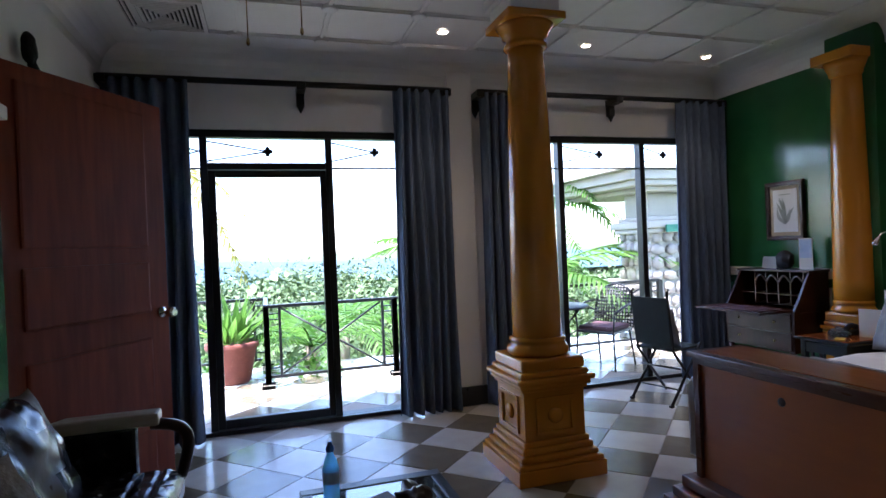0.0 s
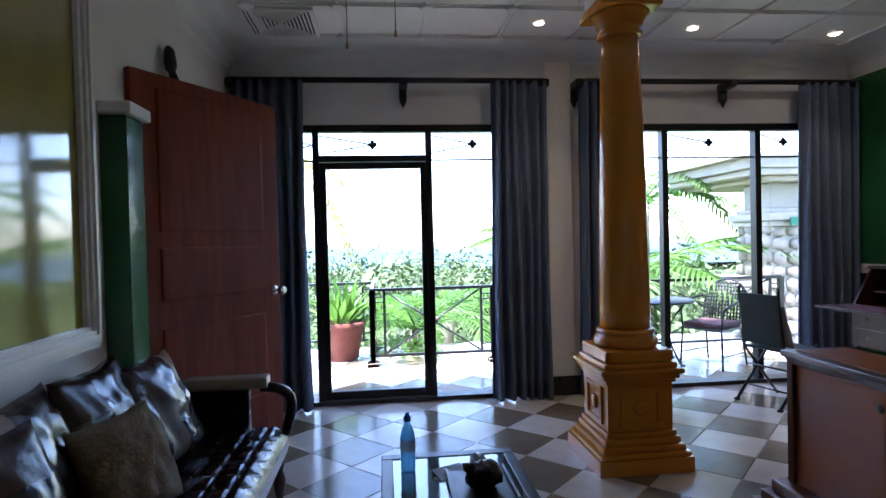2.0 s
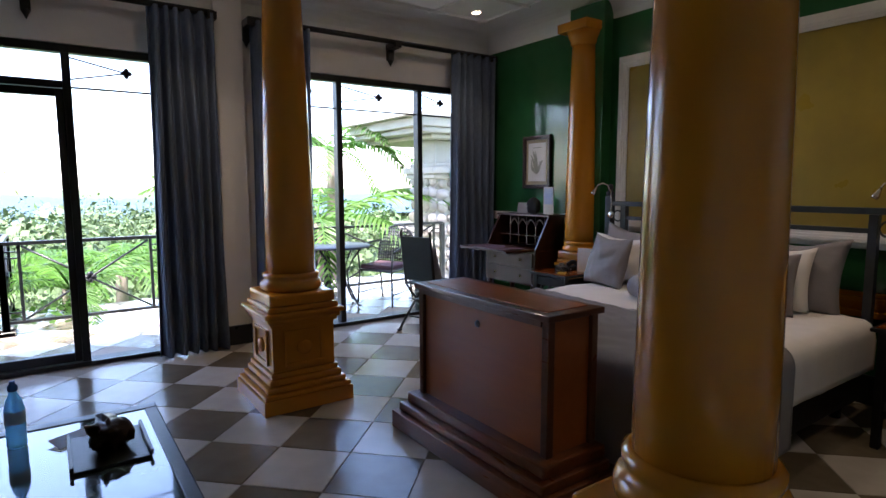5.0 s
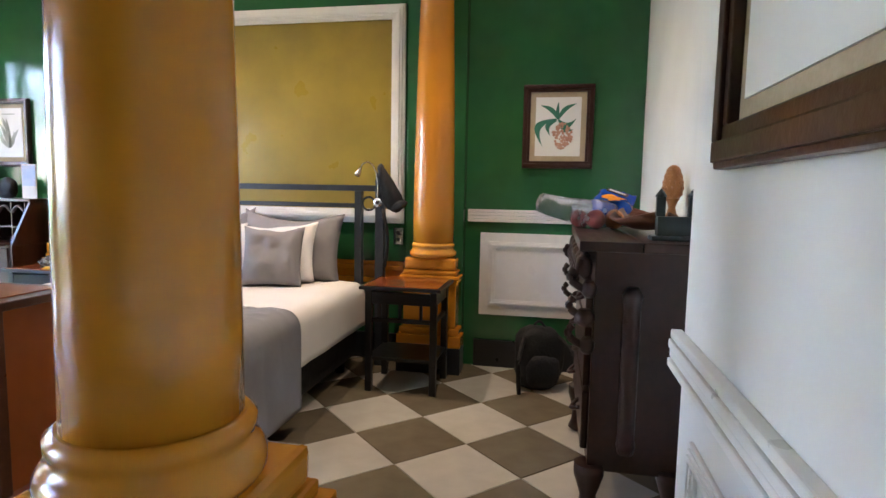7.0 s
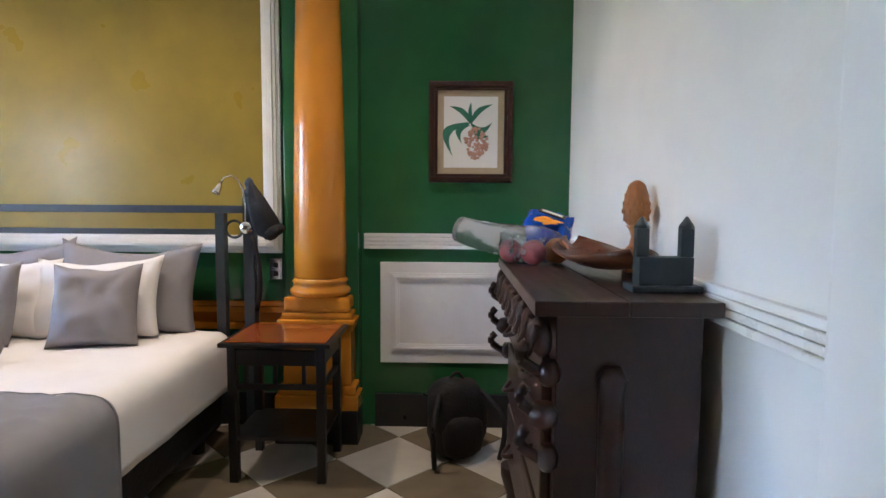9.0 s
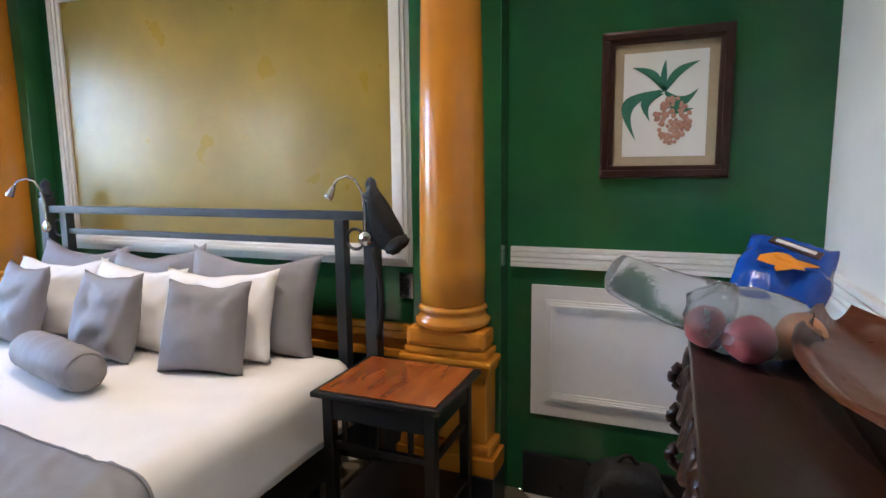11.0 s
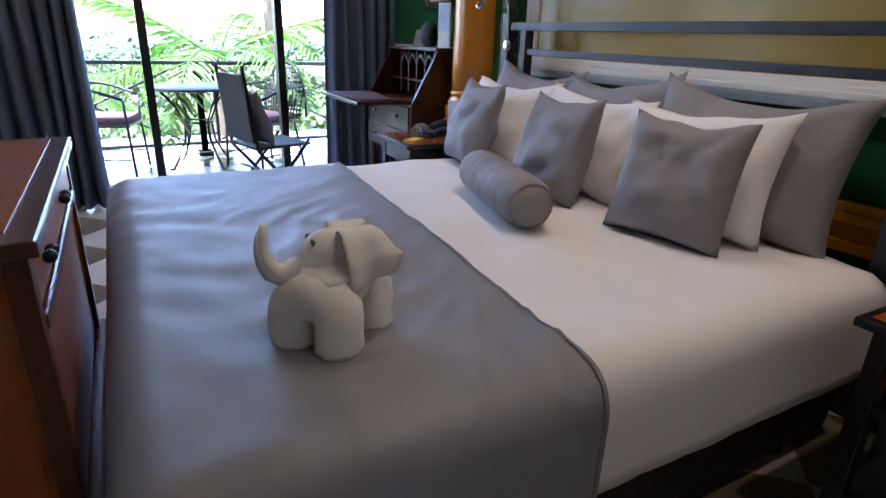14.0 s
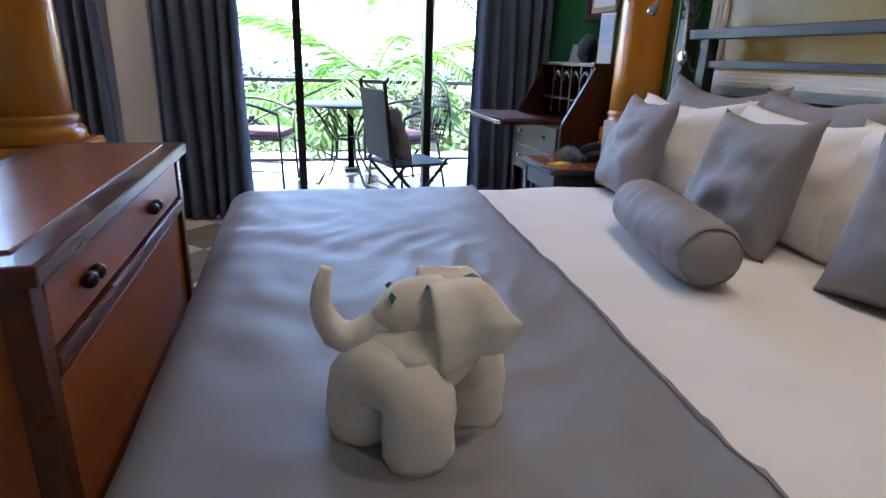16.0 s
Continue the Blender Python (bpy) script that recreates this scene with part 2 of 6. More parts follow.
def bm_tube(bm, pts, r, seg=8, r2=None):
    pts = [Vector(p) for p in pts]
    rings = []
    n = len(pts)
    for k, p in enumerate(pts):
        d = (pts[min(k + 1, n - 1)] - pts[max(k - 1, 0)]).normalized()
        s = d.cross(Vector((0, 0, 1)) if abs(d.z) < 0.9 else Vector((1, 0, 0))).normalized()
        u = s.cross(d)
        rad = r if r2 is None else r + (r2 - r) * k / (n - 1)
        rings.append([bm.verts.new(p + rad * (math.cos(2 * math.pi * i / seg) * s + math.sin(2 * math.pi * i / seg) * u)) for i in range(seg)])
    for a, b in zip(rings, rings[1:]):
        for i in range(seg):
            j = (i + 1) % seg
            f = bm.faces.new((a[i], a[j], b[j], b[i]))
            f.smooth = True
    bm.faces.new(list(reversed(rings[0])))
    bm.faces.new(rings[-1])
    return bm


def finish(name, bm, material, smooth=False):
    bmesh.ops.recalc_face_normals(bm, faces=bm.faces)
    me = bpy.data.meshes.new(name)
    bm.to_mesh(me)
    bm.free()
    for mm in (material if isinstance(material, (list, tuple)) else [material]):
        me.materials.append(mm)
    if smooth:
        for p in me.polygons:
            p.use_smooth = True
    return me


def part(name, bm, material, parent=None, label="", smooth=False):
    ob = new(name, finish(name, bm, material, smooth))
    if parent is not None:
        ob.parent = parent
    if label:
        ob["label"] = label
    return ob


def thing(name, label, category, group="", at=None):
    ob = new(name)
    if at is not None:
        ob.matrix_world = at
    return tagged(ob, label, category, group)


def B(*a, **k):
    return bm_box(bmesh.new(), *a, **k)


def struct(name, bm, material, label, category):
    return tagged(part(name, bm, material), label, category, kind="structure")


def arc(p0, p1, bulge, n=10):
    p0, p1, bulge = Vector(p0), Vector(p1), Vector(bulge)
    return [p0.lerp(p1, i / n) + bulge * math.sin(math.pi * i / n) for i in range(n + 1)]


def crease(x, y, z):
    """Sharp folds from 0 to 1 along the crests of a noise."""
    return (1 - min(1, abs(noise.noise((x, y, z))) * 2.6)) ** 2


def pillow(w, h, d, seed=0, n=22, pinch=1.0, slump=0.0):
    """A stuffed cushion in the xz plane with pulled-out corners, standing on z=0."""
    bm = bmesh.new()
    grid = {}
    for s in (1, -1):
        for i in range(n + 1):
            for j in range(n + 1):
                u, v = 2 * i / n - 1, 2 * j / n - 1
                edge = abs(u) == 1 or abs(v) == 1
                if s == -1 and edge:
                    grid[s, i, j] = grid[1, i, j]
                    continue
                t = ((1 - u * u) * (1 - v * v)) ** 0.42 * (1 - 0.22 * v)
                su = 1 - 0.075 * pinch * (1 - v * v) * u * u + 0.05 * (v < 0) * v * v * slump
                sv = 1 - 0.07 * pinch * (1 - u * u) * v * v
                soft = 0 if edge else (1 - u ** 6) * (1 - v ** 6)
                w1 = noise.noise((u * 2 + seed * 7, v * 2, s * 3)) * 0.022 * soft
                a = math.atan2(v - 0.9, u - (0.8 if u > 0 else -0.8))
                w2 = 0.011 * crease(a * 2.2 + seed, u * 0.8, seed + s) * soft
                w3 = 0.006 * crease(u * 3 + v * 2 + seed, v * 4 - u, s + seed * 2) * soft
                sag = -slump * h * 0.16 * (1 - u * u) * max(0, v) ** 2 + 0.012 * noise.noise((u * 2, seed, 4)) * max(0, v)
                grid[s, i, j] = bm.verts.new((u * su * w / 2, s * (t * d / 2 + w1 - w2 - w3), (v * sv + 1) * h / 2 + sag))
        for i in range(n):
            for j in range(n):
                f = bm.faces.new((grid[s, i, j], grid[s, i + 1, j], grid[s, i + 1, j + 1], grid[s, i, j + 1]))
                f.smooth = True
    return bm


# ---- room shell ----
CZ = 3.05
WX = -5.72
NW, SW = -5.49, -5.74
JX = -2.6


def wall_north():
    bm = bmesh.new()
    bm_box(bm, WX - 0.2, -5.42, 0, 0.2, 0, CZ + 0.1)
    bm_box(bm, -5.42, -3.2, 0, 0.2, 2.45, CZ + 0.1)
    bm_box(bm, -3.2, -2.45, 0, 0.2, 0, CZ + 0.1)
    bm_box(bm, -2.45, -0.3, 0, 0.2, 2.45, CZ + 0.1)
    bm_box(bm, -0.3, 0.2, 0, 0.2, 0, CZ + 0.1)
    struct("wall_north", bm, WHITE, "white plastered wall with two wide glazed openings", "wall")
    struct("wall_pilaster", B(-2.98, -2.75, -0.06, 0, 0, CZ, bev=0.004), WHITE, "plain white pilaster between the two windows", "pilaster")


wall_north()
east = struct("wall_east", B(0, 0.2, SW - 0.2, 0, 0, CZ + 0.1), GREEN, "glossy dark green painted wall behind the bed", "wall")
struct("wall_south", B(JX, 0, SW - 0.2, SW, 0, CZ + 0.1), WHITE, "white plastered wall behind the dresser", "wall")
struct("wall_south_projection", B(WX, JX, SW - 0.2, NW, 0, CZ + 0.1, bev=0.01), WHITE, "white plastered projecting wall with dado rail", "wall")
struct("wall_west", B(WX - 0.2, WX, SW - 0.2, 0, 0, CZ + 0.1), WHITE, "white plastered wall behind the sofa", "wall")


def ceiling():
    bm = bmesh.new()
    bm_box(bm, WX - 0.2, 0.2, SW - 0.2, 0.25, CZ, CZ + 0.25)
    def rib(x0, x1, y0, y1, h=0.018):
        bm_box(bm, x0, x1, y0, y1, CZ - h, CZ - 0.001)
    ys = [-0.49 - 0.6 * k for k in range(9)]
    xs = [-0.45 - 0.61 * k for k in range(9)]
    for y in ys:
        rib(xs[-1], xs[0], y - 0.012, y + 0.012)
        rib(xs[-1], xs[0], y - 0.034, y - 0.024, 0.01)
    for x in xs:
        rib(x - 0.012, x + 0.012, ys[-1], ys[0], 0.017)
        rib(x + 0.024, x + 0.034, ys[-1], ys[0], 0.009)
    for x in xs:
        for y in ys:
            bm_lathe(bm, [(0.055, -0.022), (0.05, -0.028), (0.025, -0.03)], 10, (x, y, CZ))
            bm_lathe(bm, [(0.055, -0.001), (0.055, -0.022)], 10, (x, y, CZ), cap=False)
    # cove along the four walls
    n = 6
    for a, b, inn in (((0, 0), (0, SW), (-1, 0)), ((WX, 0), (0, 0), (0, -1)), ((WX, SW), (WX, 0), (1, 0)), ((0, SW), (WX, SW), (0, 1))):
        rows = []
        for i in range(n + 1):
            t = i / n * math.pi / 2
            d, z = 0.22 * (1 - math.cos(t)), CZ - 0.2 + 0.198 * math.sin(t)
            rows.append([bm.verts.new((a[0] + inn[0] * d, a[1] + inn[1] * d, z)), bm.verts.new((b[0] + inn[0] * d, b[1] + inn[1] * d, z))])
        for r, s in zip(rows, rows[1:]):
            bm.faces.new((r[0], r[1], s[1], s[0]))
    tagged(part("ceiling", bm, CEIL), "white pressed panel ceiling with ribs, bosses and cove", "ceiling", kind="structure")


ceiling()
struct("floor", B(WX, 0.0, SW, 0.02, -0.2, -0.004), GROUT, "grouted bed under cream and taupe chequered floor tiles", "floor")
struct("balcony_floor", B(-8, 2.2, 0.02, 2.75, -0.25, -0.014), GROUT, "balcony slab with chequered tiles", "floor")

# skirting, dado rails and wainscot frames


def skirting(y0, y1):
    struct("baseboard", B(-0.025, -0.001, y0, y1, 0.0, 0.19, bev=0.004), BASE, "glossy black skirting board", "baseboard")


skirting(-5.73, -4.66)
skirting(-4.14, -1.8)
skirting(-1.31, -0.02)
struct("baseboard", B(-3.2, -2.62, -0.085, -0.062, 0, 0.17, bev=0.004), BASE, "black skirting board under the white pilaster", "baseboard")
struct("baseboard", B(JX, -0.03, SW + 0.001, SW + 0.025, 0, 0.19, bev=0.004), BASE, "glossy black skirting board", "baseboard")


def dado_x(y0, y1, z=1.02, x=0.0):
    bm = bmesh.new()
    for k in range(4):
        bm_box(bm, x - 0.028 + 0.003 * (k % 2), x - 0.001, y0, y1, z + 0.022 * k, z + 0.022 * k + 0.02, bev=0.004)
    struct("trim", bm, TRIM, "white ribbed dado rail on green wall", "dado rail")


dado_x(-5.735, -4.6)
dado_x(-1.36, -0.02)


def dado_y(x0, x1, y, z):
    bm = bmesh.new()
    for k in range(4):
        bm_box(bm, x0, x1, y + 0.001, y + 0.03 - 0.004 * (k % 2), z + 0.022 * k, z + 0.022 * k + 0.02, bev=0.004)
    struct("trim", bm, TRIM, "white ribbed dado rail on white wall", "dado rail")


dado_y(JX, -0.03, SW, 1.0)
dado_y(WX + 0.01, JX + 0.012, NW, 0.83)


def frame_bm(axis, at, a0, a1, z0, z1, w, d, step=None):
    """A moulded rectangular frame on a wall. axis 'x': the wall faces -x at x=at; 'y': the wall faces +y."""
    bm = bmesh.new()
    for i, (ww, dd) in enumerate(((w, d), (w * 0.6, d * 1.5), (w * 0.25, d * 1.9))):
        o = (w - ww) * 0.5
        for (p0, p1, q0, q1) in ((a0 + o, a1 - o, z1 - o - ww, z1 - o), (a0 + o, a1 - o, z0 + o, z0 + o + ww), (a0 + o, a0 + o + ww, z0 + o + ww, z1 - o - ww), (a1 - o - ww, a1 - o, z0 + o + ww, z1 - o - ww)):
            if axis == 'x':
                bm_box(bm, at - dd, at - 0.001 - 0.002 * i, p0, p1, q0, q1, bev=0.003)
            elif axis == '-x':
                bm_box(bm, at + 0.001 + 0.002 * i, at + dd, p0, p1, q0, q1, bev=0.003)
            else:
                bm_box(bm, p0, p1, at + 0.001 + 0.002 * i, at + dd, q0, q1, bev=0.003)
    return bm


def wainscot(y0, y1):
    w = struct("wainscot_panel", B(-0.012, -0.001, y0, y1, 0.37, 0.945, bev=0.003), TRIM, "white raised wainscot panel with moulded frame", "wall panel")
    part("moulding", frame_bm('x', -0.012, y0 + 0.06, y1 - 0.06, 0.43, 0.885, 0.05, 0.008), TRIM, w)


wainscot(-5.68, -4.69)
wainscot(-1.25, -0.3)
struct("trim", frame_bm('y', NW, -4.9, -2.75, 0.18, 0.72, 0.05, 0.01), TRIM, "white moulded wall panel frame", "wall panel")

pan = struct("bed_wall_panel", B(-0.008, -0.001, -4.06, -1.92, 1.06, 2.44), OLIVE, "mottled olive gold wall panel in a white moulded frame", "wall panel")
part("frame", frame_bm('x', 0, -4.14, -1.84, 0.99, 2.5, 0.1, 0.022), TRIM, pan, "white moulded frame")
pan2 = struct("sofa_wall_panel", B(WX + 0.001, WX + 0.008, -5.3, -2.5, 1.06, 2.62), OLIVEW, "glossy olive green wall panel in a white moulded frame", "wall panel")
part("frame", frame_bm('-x', WX, -5.35, -2.44, 1.0, 2.68, 0.1, 0.03), TRIM, pan2, "white moulded frame")
gp = struct("green_pilaster", B(WX + 0.001, WX + 0.12, -2.33, -2.15, 0, 2.03, bev=0.004), GREEN, "short glossy green pilaster with white cap", "pilaster")
part("cap", B(WX + 0.001, WX + 0.15, -2.36, -2.12, 2.03, 2.09, bev=0.012), TRIM, gp, "white moulded cap")


def bed_ledge():
    bm = bmesh.new()
    for d, z0, z1 in ((0.05, 0.56, 0.6), (0.03, 0.6, 0.655), (0.055, 0.655, 0.69), (0.04, 0.69, 0.72)):
        bm_box(bm, -d, -0.001, -4.16, -1.78, z0, z1, bev=0.006)
    struct("trim", bm, OCHRE, "ochre painted moulded ledge on the wall behind the bed", "wall ledge")


bed_ledge()


# ---- windows ----
def bar(bm, a, b, r=0.007):
    bm_tube(bm, [a, b], r, 6)


def diamond(name, x, y, z, s, parent):
    bm = bmesh.new()
    for dx, dz in ((0, 1), (1, 0), (0, -1), (-1, 0)):
        bm_lathe(bm, [(0.001, -0.008), (s * 0.42, -0.006), (s * 0.42, 0.006), (0.001, 0.008)], 10, m=pose(x + dx * s * 0.5, y, z + dz * s * 0.5, 90, 0, 0), cap=False)
    bm_box(bm, -s * 0.5, s * 0.5, -0.01, 0.01, -s * 0.5, s * 0.5, m=pose(x, y, z, 0, 45, 0))
    part(name, bm, BLACK, parent)


def window(name, label, x0, x1, posts, leaf=None):
    w = tagged(new(name), label, "window", kind="structure")
    part("window_frame", B(x0, x1, 0.0, 0.09, 2.385, 2.445, bev=0.004), BLACK, w)
    part("window_sill", B(x0, x1, -0.03, 0.13, 0.0, 0.035, bev=0.004), BLACK, w)
    edges = [x0 + 0.03] + posts + [x1 - 0.03]
    for p in edges:
        part("post", B(p - 0.028, p + 0.028, -0.005, 0.085, 0.035, 2.385, bev=0.004), BLACK, w)
    for a, b in zip(edges, edges[1:]):
        a, b = a + 0.028, b - 0.028
        cx = (a + b) / 2
        isleaf = leaf is not None and abs(cx - leaf) < 0.2
        zb = 2.13
        if isleaf:
            part("transom", B(a, b, 0.0, 0.08, 2.125, 2.18, bev=0.003), BLACK, w)
            d = part("door_leaf", frame_leaf(a, b), BLACK, w)
            g = part("pane", B(a + 0.05, b - 0.045, 0.035, 0.041, 0.105, 2.07), GLASS, d)
            g.visible_shadow = False
            g = part("pane", B(a, b, 0.036, 0.042, 2.18, 2.385), GLASS, w)
        else:
            part("transom", B(a, b, 0.025, 0.045, zb, zb + 0.014), BLACK, w)
            g = part("pane", B(a, b, 0.03, 0.036, 0.035, 2.385), GLASS, w)
        g.visible_shadow = False
        cz = 2.28
        if b - a > 0.5:
            bm = bmesh.new()
            for ex, ez in ((a, 2.36), (a, 2.2)):
                bar(bm, (ex, 0.05, ez), (cx, 0.05, cz))
            part("cross_bar", bm, BLACK, w)
            diamond("rosette", cx, 0.05, cz, 0.045, w)
        else:
            bm = bmesh.new()
            bar(bm, (a, 0.05, 2.2), (b, 0.05, 2.28))
            bar(bm, (a, 0.05, 2.36), (b, 0.05, 2.28))
            part("cross_bar", bm, BLACK, w)
    return w


def frame_leaf(a, b):
    bm = bmesh.new()
    bm_box(bm, a, a + 0.055, 0.01, 0.07, 0.04, 2.12, bev=0.004)
    bm_box(bm, b - 0.05, b, 0.01, 0.07, 0.04, 2.12, bev=0.004)
    bm_box(bm, a + 0.055, b - 0.05, 0.01, 0.07, 2.065, 2.12, bev=0.004)
    bm_box(bm, a + 0.055, b - 0.05, 0.01, 0.07, 0.04, 0.11, bev=0.004)
    return bm


window("window_1", "black metal glazed door and side panes to the balcony", -5.42, -3.2, [-5.02, -4.035], leaf=-4.5)
window("window_2", "black metal window wall looking onto the balcony", -2.45, -0.3, [-1.84, -0.92])


# ---- curtains ----
def curtain(x0, x1, folds, label, sweep=0.0, seed=0):
    bm = bmesh.new()
    nx, nz = folds * 8, 20
    rows = []
    rnd = random.Random(seed)
    ph = [rnd.uniform(-0.5, 0.5) for _ in range(folds + 2)]
    for j in range(nz + 1):
        z = 0.015 + (2.78 - 0.015) * j / nz
        k = 1 - j / nz
        row = []
        for i in range(nx + 1):
            u = i / nx
            c = u + sweep * k * 0.5 * (u - 0.5)
            fo = u * folds
            amp = 0.045 + 0.02 * k + 0.012 * ph[int(fo)]
            y = -0.165 + amp * math.sin(2 * math.pi * fo + 0.6 * math.sin(3 * k + 5 * u)) + 0.012 * noise.noise((u * 9, k * 3, seed))
            row.append(bm.verts.new((x0 + (x1 - x0) * c + 0.01 * math.sin(4 * k + 9 * u), y, z)))
        rows.append(row)
    for a, b in zip(rows, rows[1:]):
        for i in range(nx):
            f = bm.faces.new((a[i], a[i + 1], b[i + 1], b[i]))
            f.smooth = True
    ob = part("curtain", bm, CURT)
    sol = ob.modifiers.new("thick", 'SOLIDIFY')
    sol.thickness = 0.006
    tagged(ob, label, "curtain", "window curtains")


curtain(-5.68, -5.1, 6, "slate blue floor-length curtain beside the open wooden door", 0.1, 1)
curtain(-3.5, -3.02, 6, "slate blue floor-length curtain beside the white pilaster", 0.25, 2)
curtain(-2.72, -2.2, 6, "slate blue floor-length curtain behind the ochre column", 0.1, 3)
curtain(-0.62, -0.06, 6, "slate blue floor-length curtain in the green wall corner", 0.12, 4)


def curtain_rod(x0, x1):
    r = thing("curtain_rod", "black wooden curtain rod on pointed brackets", "curtain rod", "curtain rods")
    bm = bm_tube(bmesh.new(), [(x0, -0.165, 2.79), (x1, -0.165, 2.79)], 0.025, 12)
    part("rod", bm, BLACK, r)
    for x in (x0 + 0.02, (x0 + x1) / 2 + 0.1, x1 - 0.02):
        bm = B(x - 0.035, x + 0.035, -0.2, 0.0, 2.74, 2.8, bev=0.004)
        bm_box(bm, x - 0.032, x + 0.032, -0.06, 0.0, 2.64, 2.74, bev=0.006)
        bm_lathe(bm, [(0.001, -0.06), (0.032, 0), (0.032, 0.01)], 8, (x, -0.035, 2.64))
        part("bracket", bm, BLACK, r)


curtain_rod(-5.7, -3.0)
curtain_rod(-2.73, -0.04)


# ---- columns ----
def free_column(cx, cy):
    c = thing("column", "ochre painted column on a tall moulded square pedestal", "column", "ochre columns", pose(cx, cy, 0))
    bm = bmesh.new()
    for h, z0, z1, bev in ((0.295, 0.0, 0.1, 0.006), (0.285, 0.1, 0.13, 0.012), (0.262, 0.13, 0.17, 0.016), (0.24, 0.17, 0.215, 0.016), (0.222, 0.215, 0.25, 0.01)):
        bm_box(bm, -h, h, -h, h, z0, z1, bev=bev)
    part("plinth", bm, OCHRE, c)
    part("dado", B(-0.205, 0.205, -0.205, 0.205, 0.25, 0.56, bev=0.006), OCHRE, c)
    bm = bmesh.new()
    for h, z0, z1, bev in ((0.222, 0.56, 0.585, 0.008), (0.24, 0.585, 0.62, 0.014), (0.262, 0.62, 0.655, 0.014), (0.23, 0.655, 0.69, 0.012), (0.215, 0.69, 0.77, 0.02)):
        bm_box(bm, -h, h, -h, h, z0, z1, bev=bev)
    part("cornice", bm, OCHRE, c)
    for k in range(4):
        bm = bmesh.new()
        m = pose(0, 0, 0, 0, 0, 90 * k)
        for a0, a1, z0, z1 in ((-0.13, 0.13, 0.5, 0.525), (-0.13, 0.13, 0.28, 0.305), (-0.13, -0.105, 0.305, 0.5), (0.105, 0.13, 0.305, 0.5)):
            bm_box(bm, a0, a1, -0.22, -0.204, z0, z1, bev=0.004, m=m)
        bm_lathe(bm, [(0.05, -0.001), (0.05, 0.012), (0.035, 0.022), (0.012, 0.026)], 12, m=m @ pose(0, -0.205, 0.4, 90, 0, 0))
        part("panel_moulding", bm, OCHRE, c)
    bm = bm_lathe(bmesh.new(), [(0.185, 0.77), (0.2, 0.79), (0.2, 0.815), (0.188, 0.835), (0.175, 0.842), (0.175, 0.855), (0.182, 0.865), (0.182, 0.88), (0.165, 0.892)], 40)
    part("torus", bm, OCHRE, c)
    pr = [(0.158 - 0.042 * (t ** 1.6), 0.84 + 1.832 * t) for t in [i / 12 for i in range(13)]]
    part("shaft", bm_lathe(bmesh.new(), pr, 40), OCHRE, c)
    bm = bm_lathe(bmesh.new(), [(0.122, 2.672), (0.14, 2.68), (0.14, 2.7), (0.124, 2.71), (0.124, 2.74), (0.145, 2.75), (0.15, 2.77), (0.17, 2.8), (0.185, 2.82)], 40)
    bm_box(bm, -0.195, 0.195, -0.195, 0.195, 2.82, 2.87, bev=0.01)
    part("capital", bm, OCHRE, c)
    bm = B(-0.165, 0.165, -0.165, 0.165, 2.87, 2.97, bev=0.006)
    bm_box(bm, -0.2, 0.2, -0.2, 0.2, 2.97, 3.045, bev=0.01)
    part("impost", bm, TRIM, c, "white painted block up to the ceiling")
    for ch in c.children:
        if ch.name.split(".")[0] in ("plinth", "dado", "cornice", "panel_moulding", "torus"):
            ch.scale.z = 0.945
    return c


free_column(-2.93, -1.55)
near_col = free_column(-3.14, -4.555)
near_col.scale = (0.88, 0.88, 1.0)


def wall_column(cy):
    c = thing("wall_column", "glossy ochre column on a stepped pedestal against green wall", "column", "wall columns", pose(-0.15, cy, 0))
    part("pilaster", B(0.03, 0.149, -0.2, 0.2, 0, 3.0, bev=0.005), GREEN, c, "green painted pilaster strip")
    part("plinth", B(-0.135, 0.03, -0.22, 0.22, 0.0, 0.18, bev=0.006), BASE, c, "black plinth")
    bm = bmesh.new()
    for h, d, z0, z1, bev in ((0.22, 0.13, 0.18, 0.26, 0.006), (0.205, 0.12, 0.26, 0.31, 0.015), (0.18, 0.1, 0.31, 0.6, 0.006), (0.195, 0.115, 0.6, 0.635, 0.012), (0.205, 0.125, 0.635, 0.665, 0.01), (0.185, 0.11, 0.665, 0.7, 0.014), (0.175, 0.11, 0.7, 0.78, 0.02)):
        bm_box(bm, -d, 0.03, -h, h, z0, z1, bev=bev)
    part("pedestal", bm, OCHRE, c)
    part("torus", bm_lathe(bmesh.new(), [(0.14, 0.78), (0.16, 0.795), (0.16, 0.815), (0.145, 0.83), (0.14, 0.85), (0.15, 0.86), (0.135, 0.88)], 36), OCHRE, c)
    part("shaft", bm_lathe(bmesh.new(), [(0.14 - 0.034 * (t ** 1.6), 0.88 + 1.75 * t) for t in [i / 12 for i in range(13)]], 36), OCHRE, c)
    bm = bm_lathe(bmesh.new(), [(0.102, 2.63), (0.12, 2.65), (0.12, 2.67), (0.13, 2.69), (0.16, 2.75)], 32)
    bm_box(bm, -0.17, 0.14, -0.17, 0.17, 2.75, 2.83, bev=0.01)
    part("capital", bm, OCHRE, c)


wall_column(-4.385)
wall_column(-1.55)



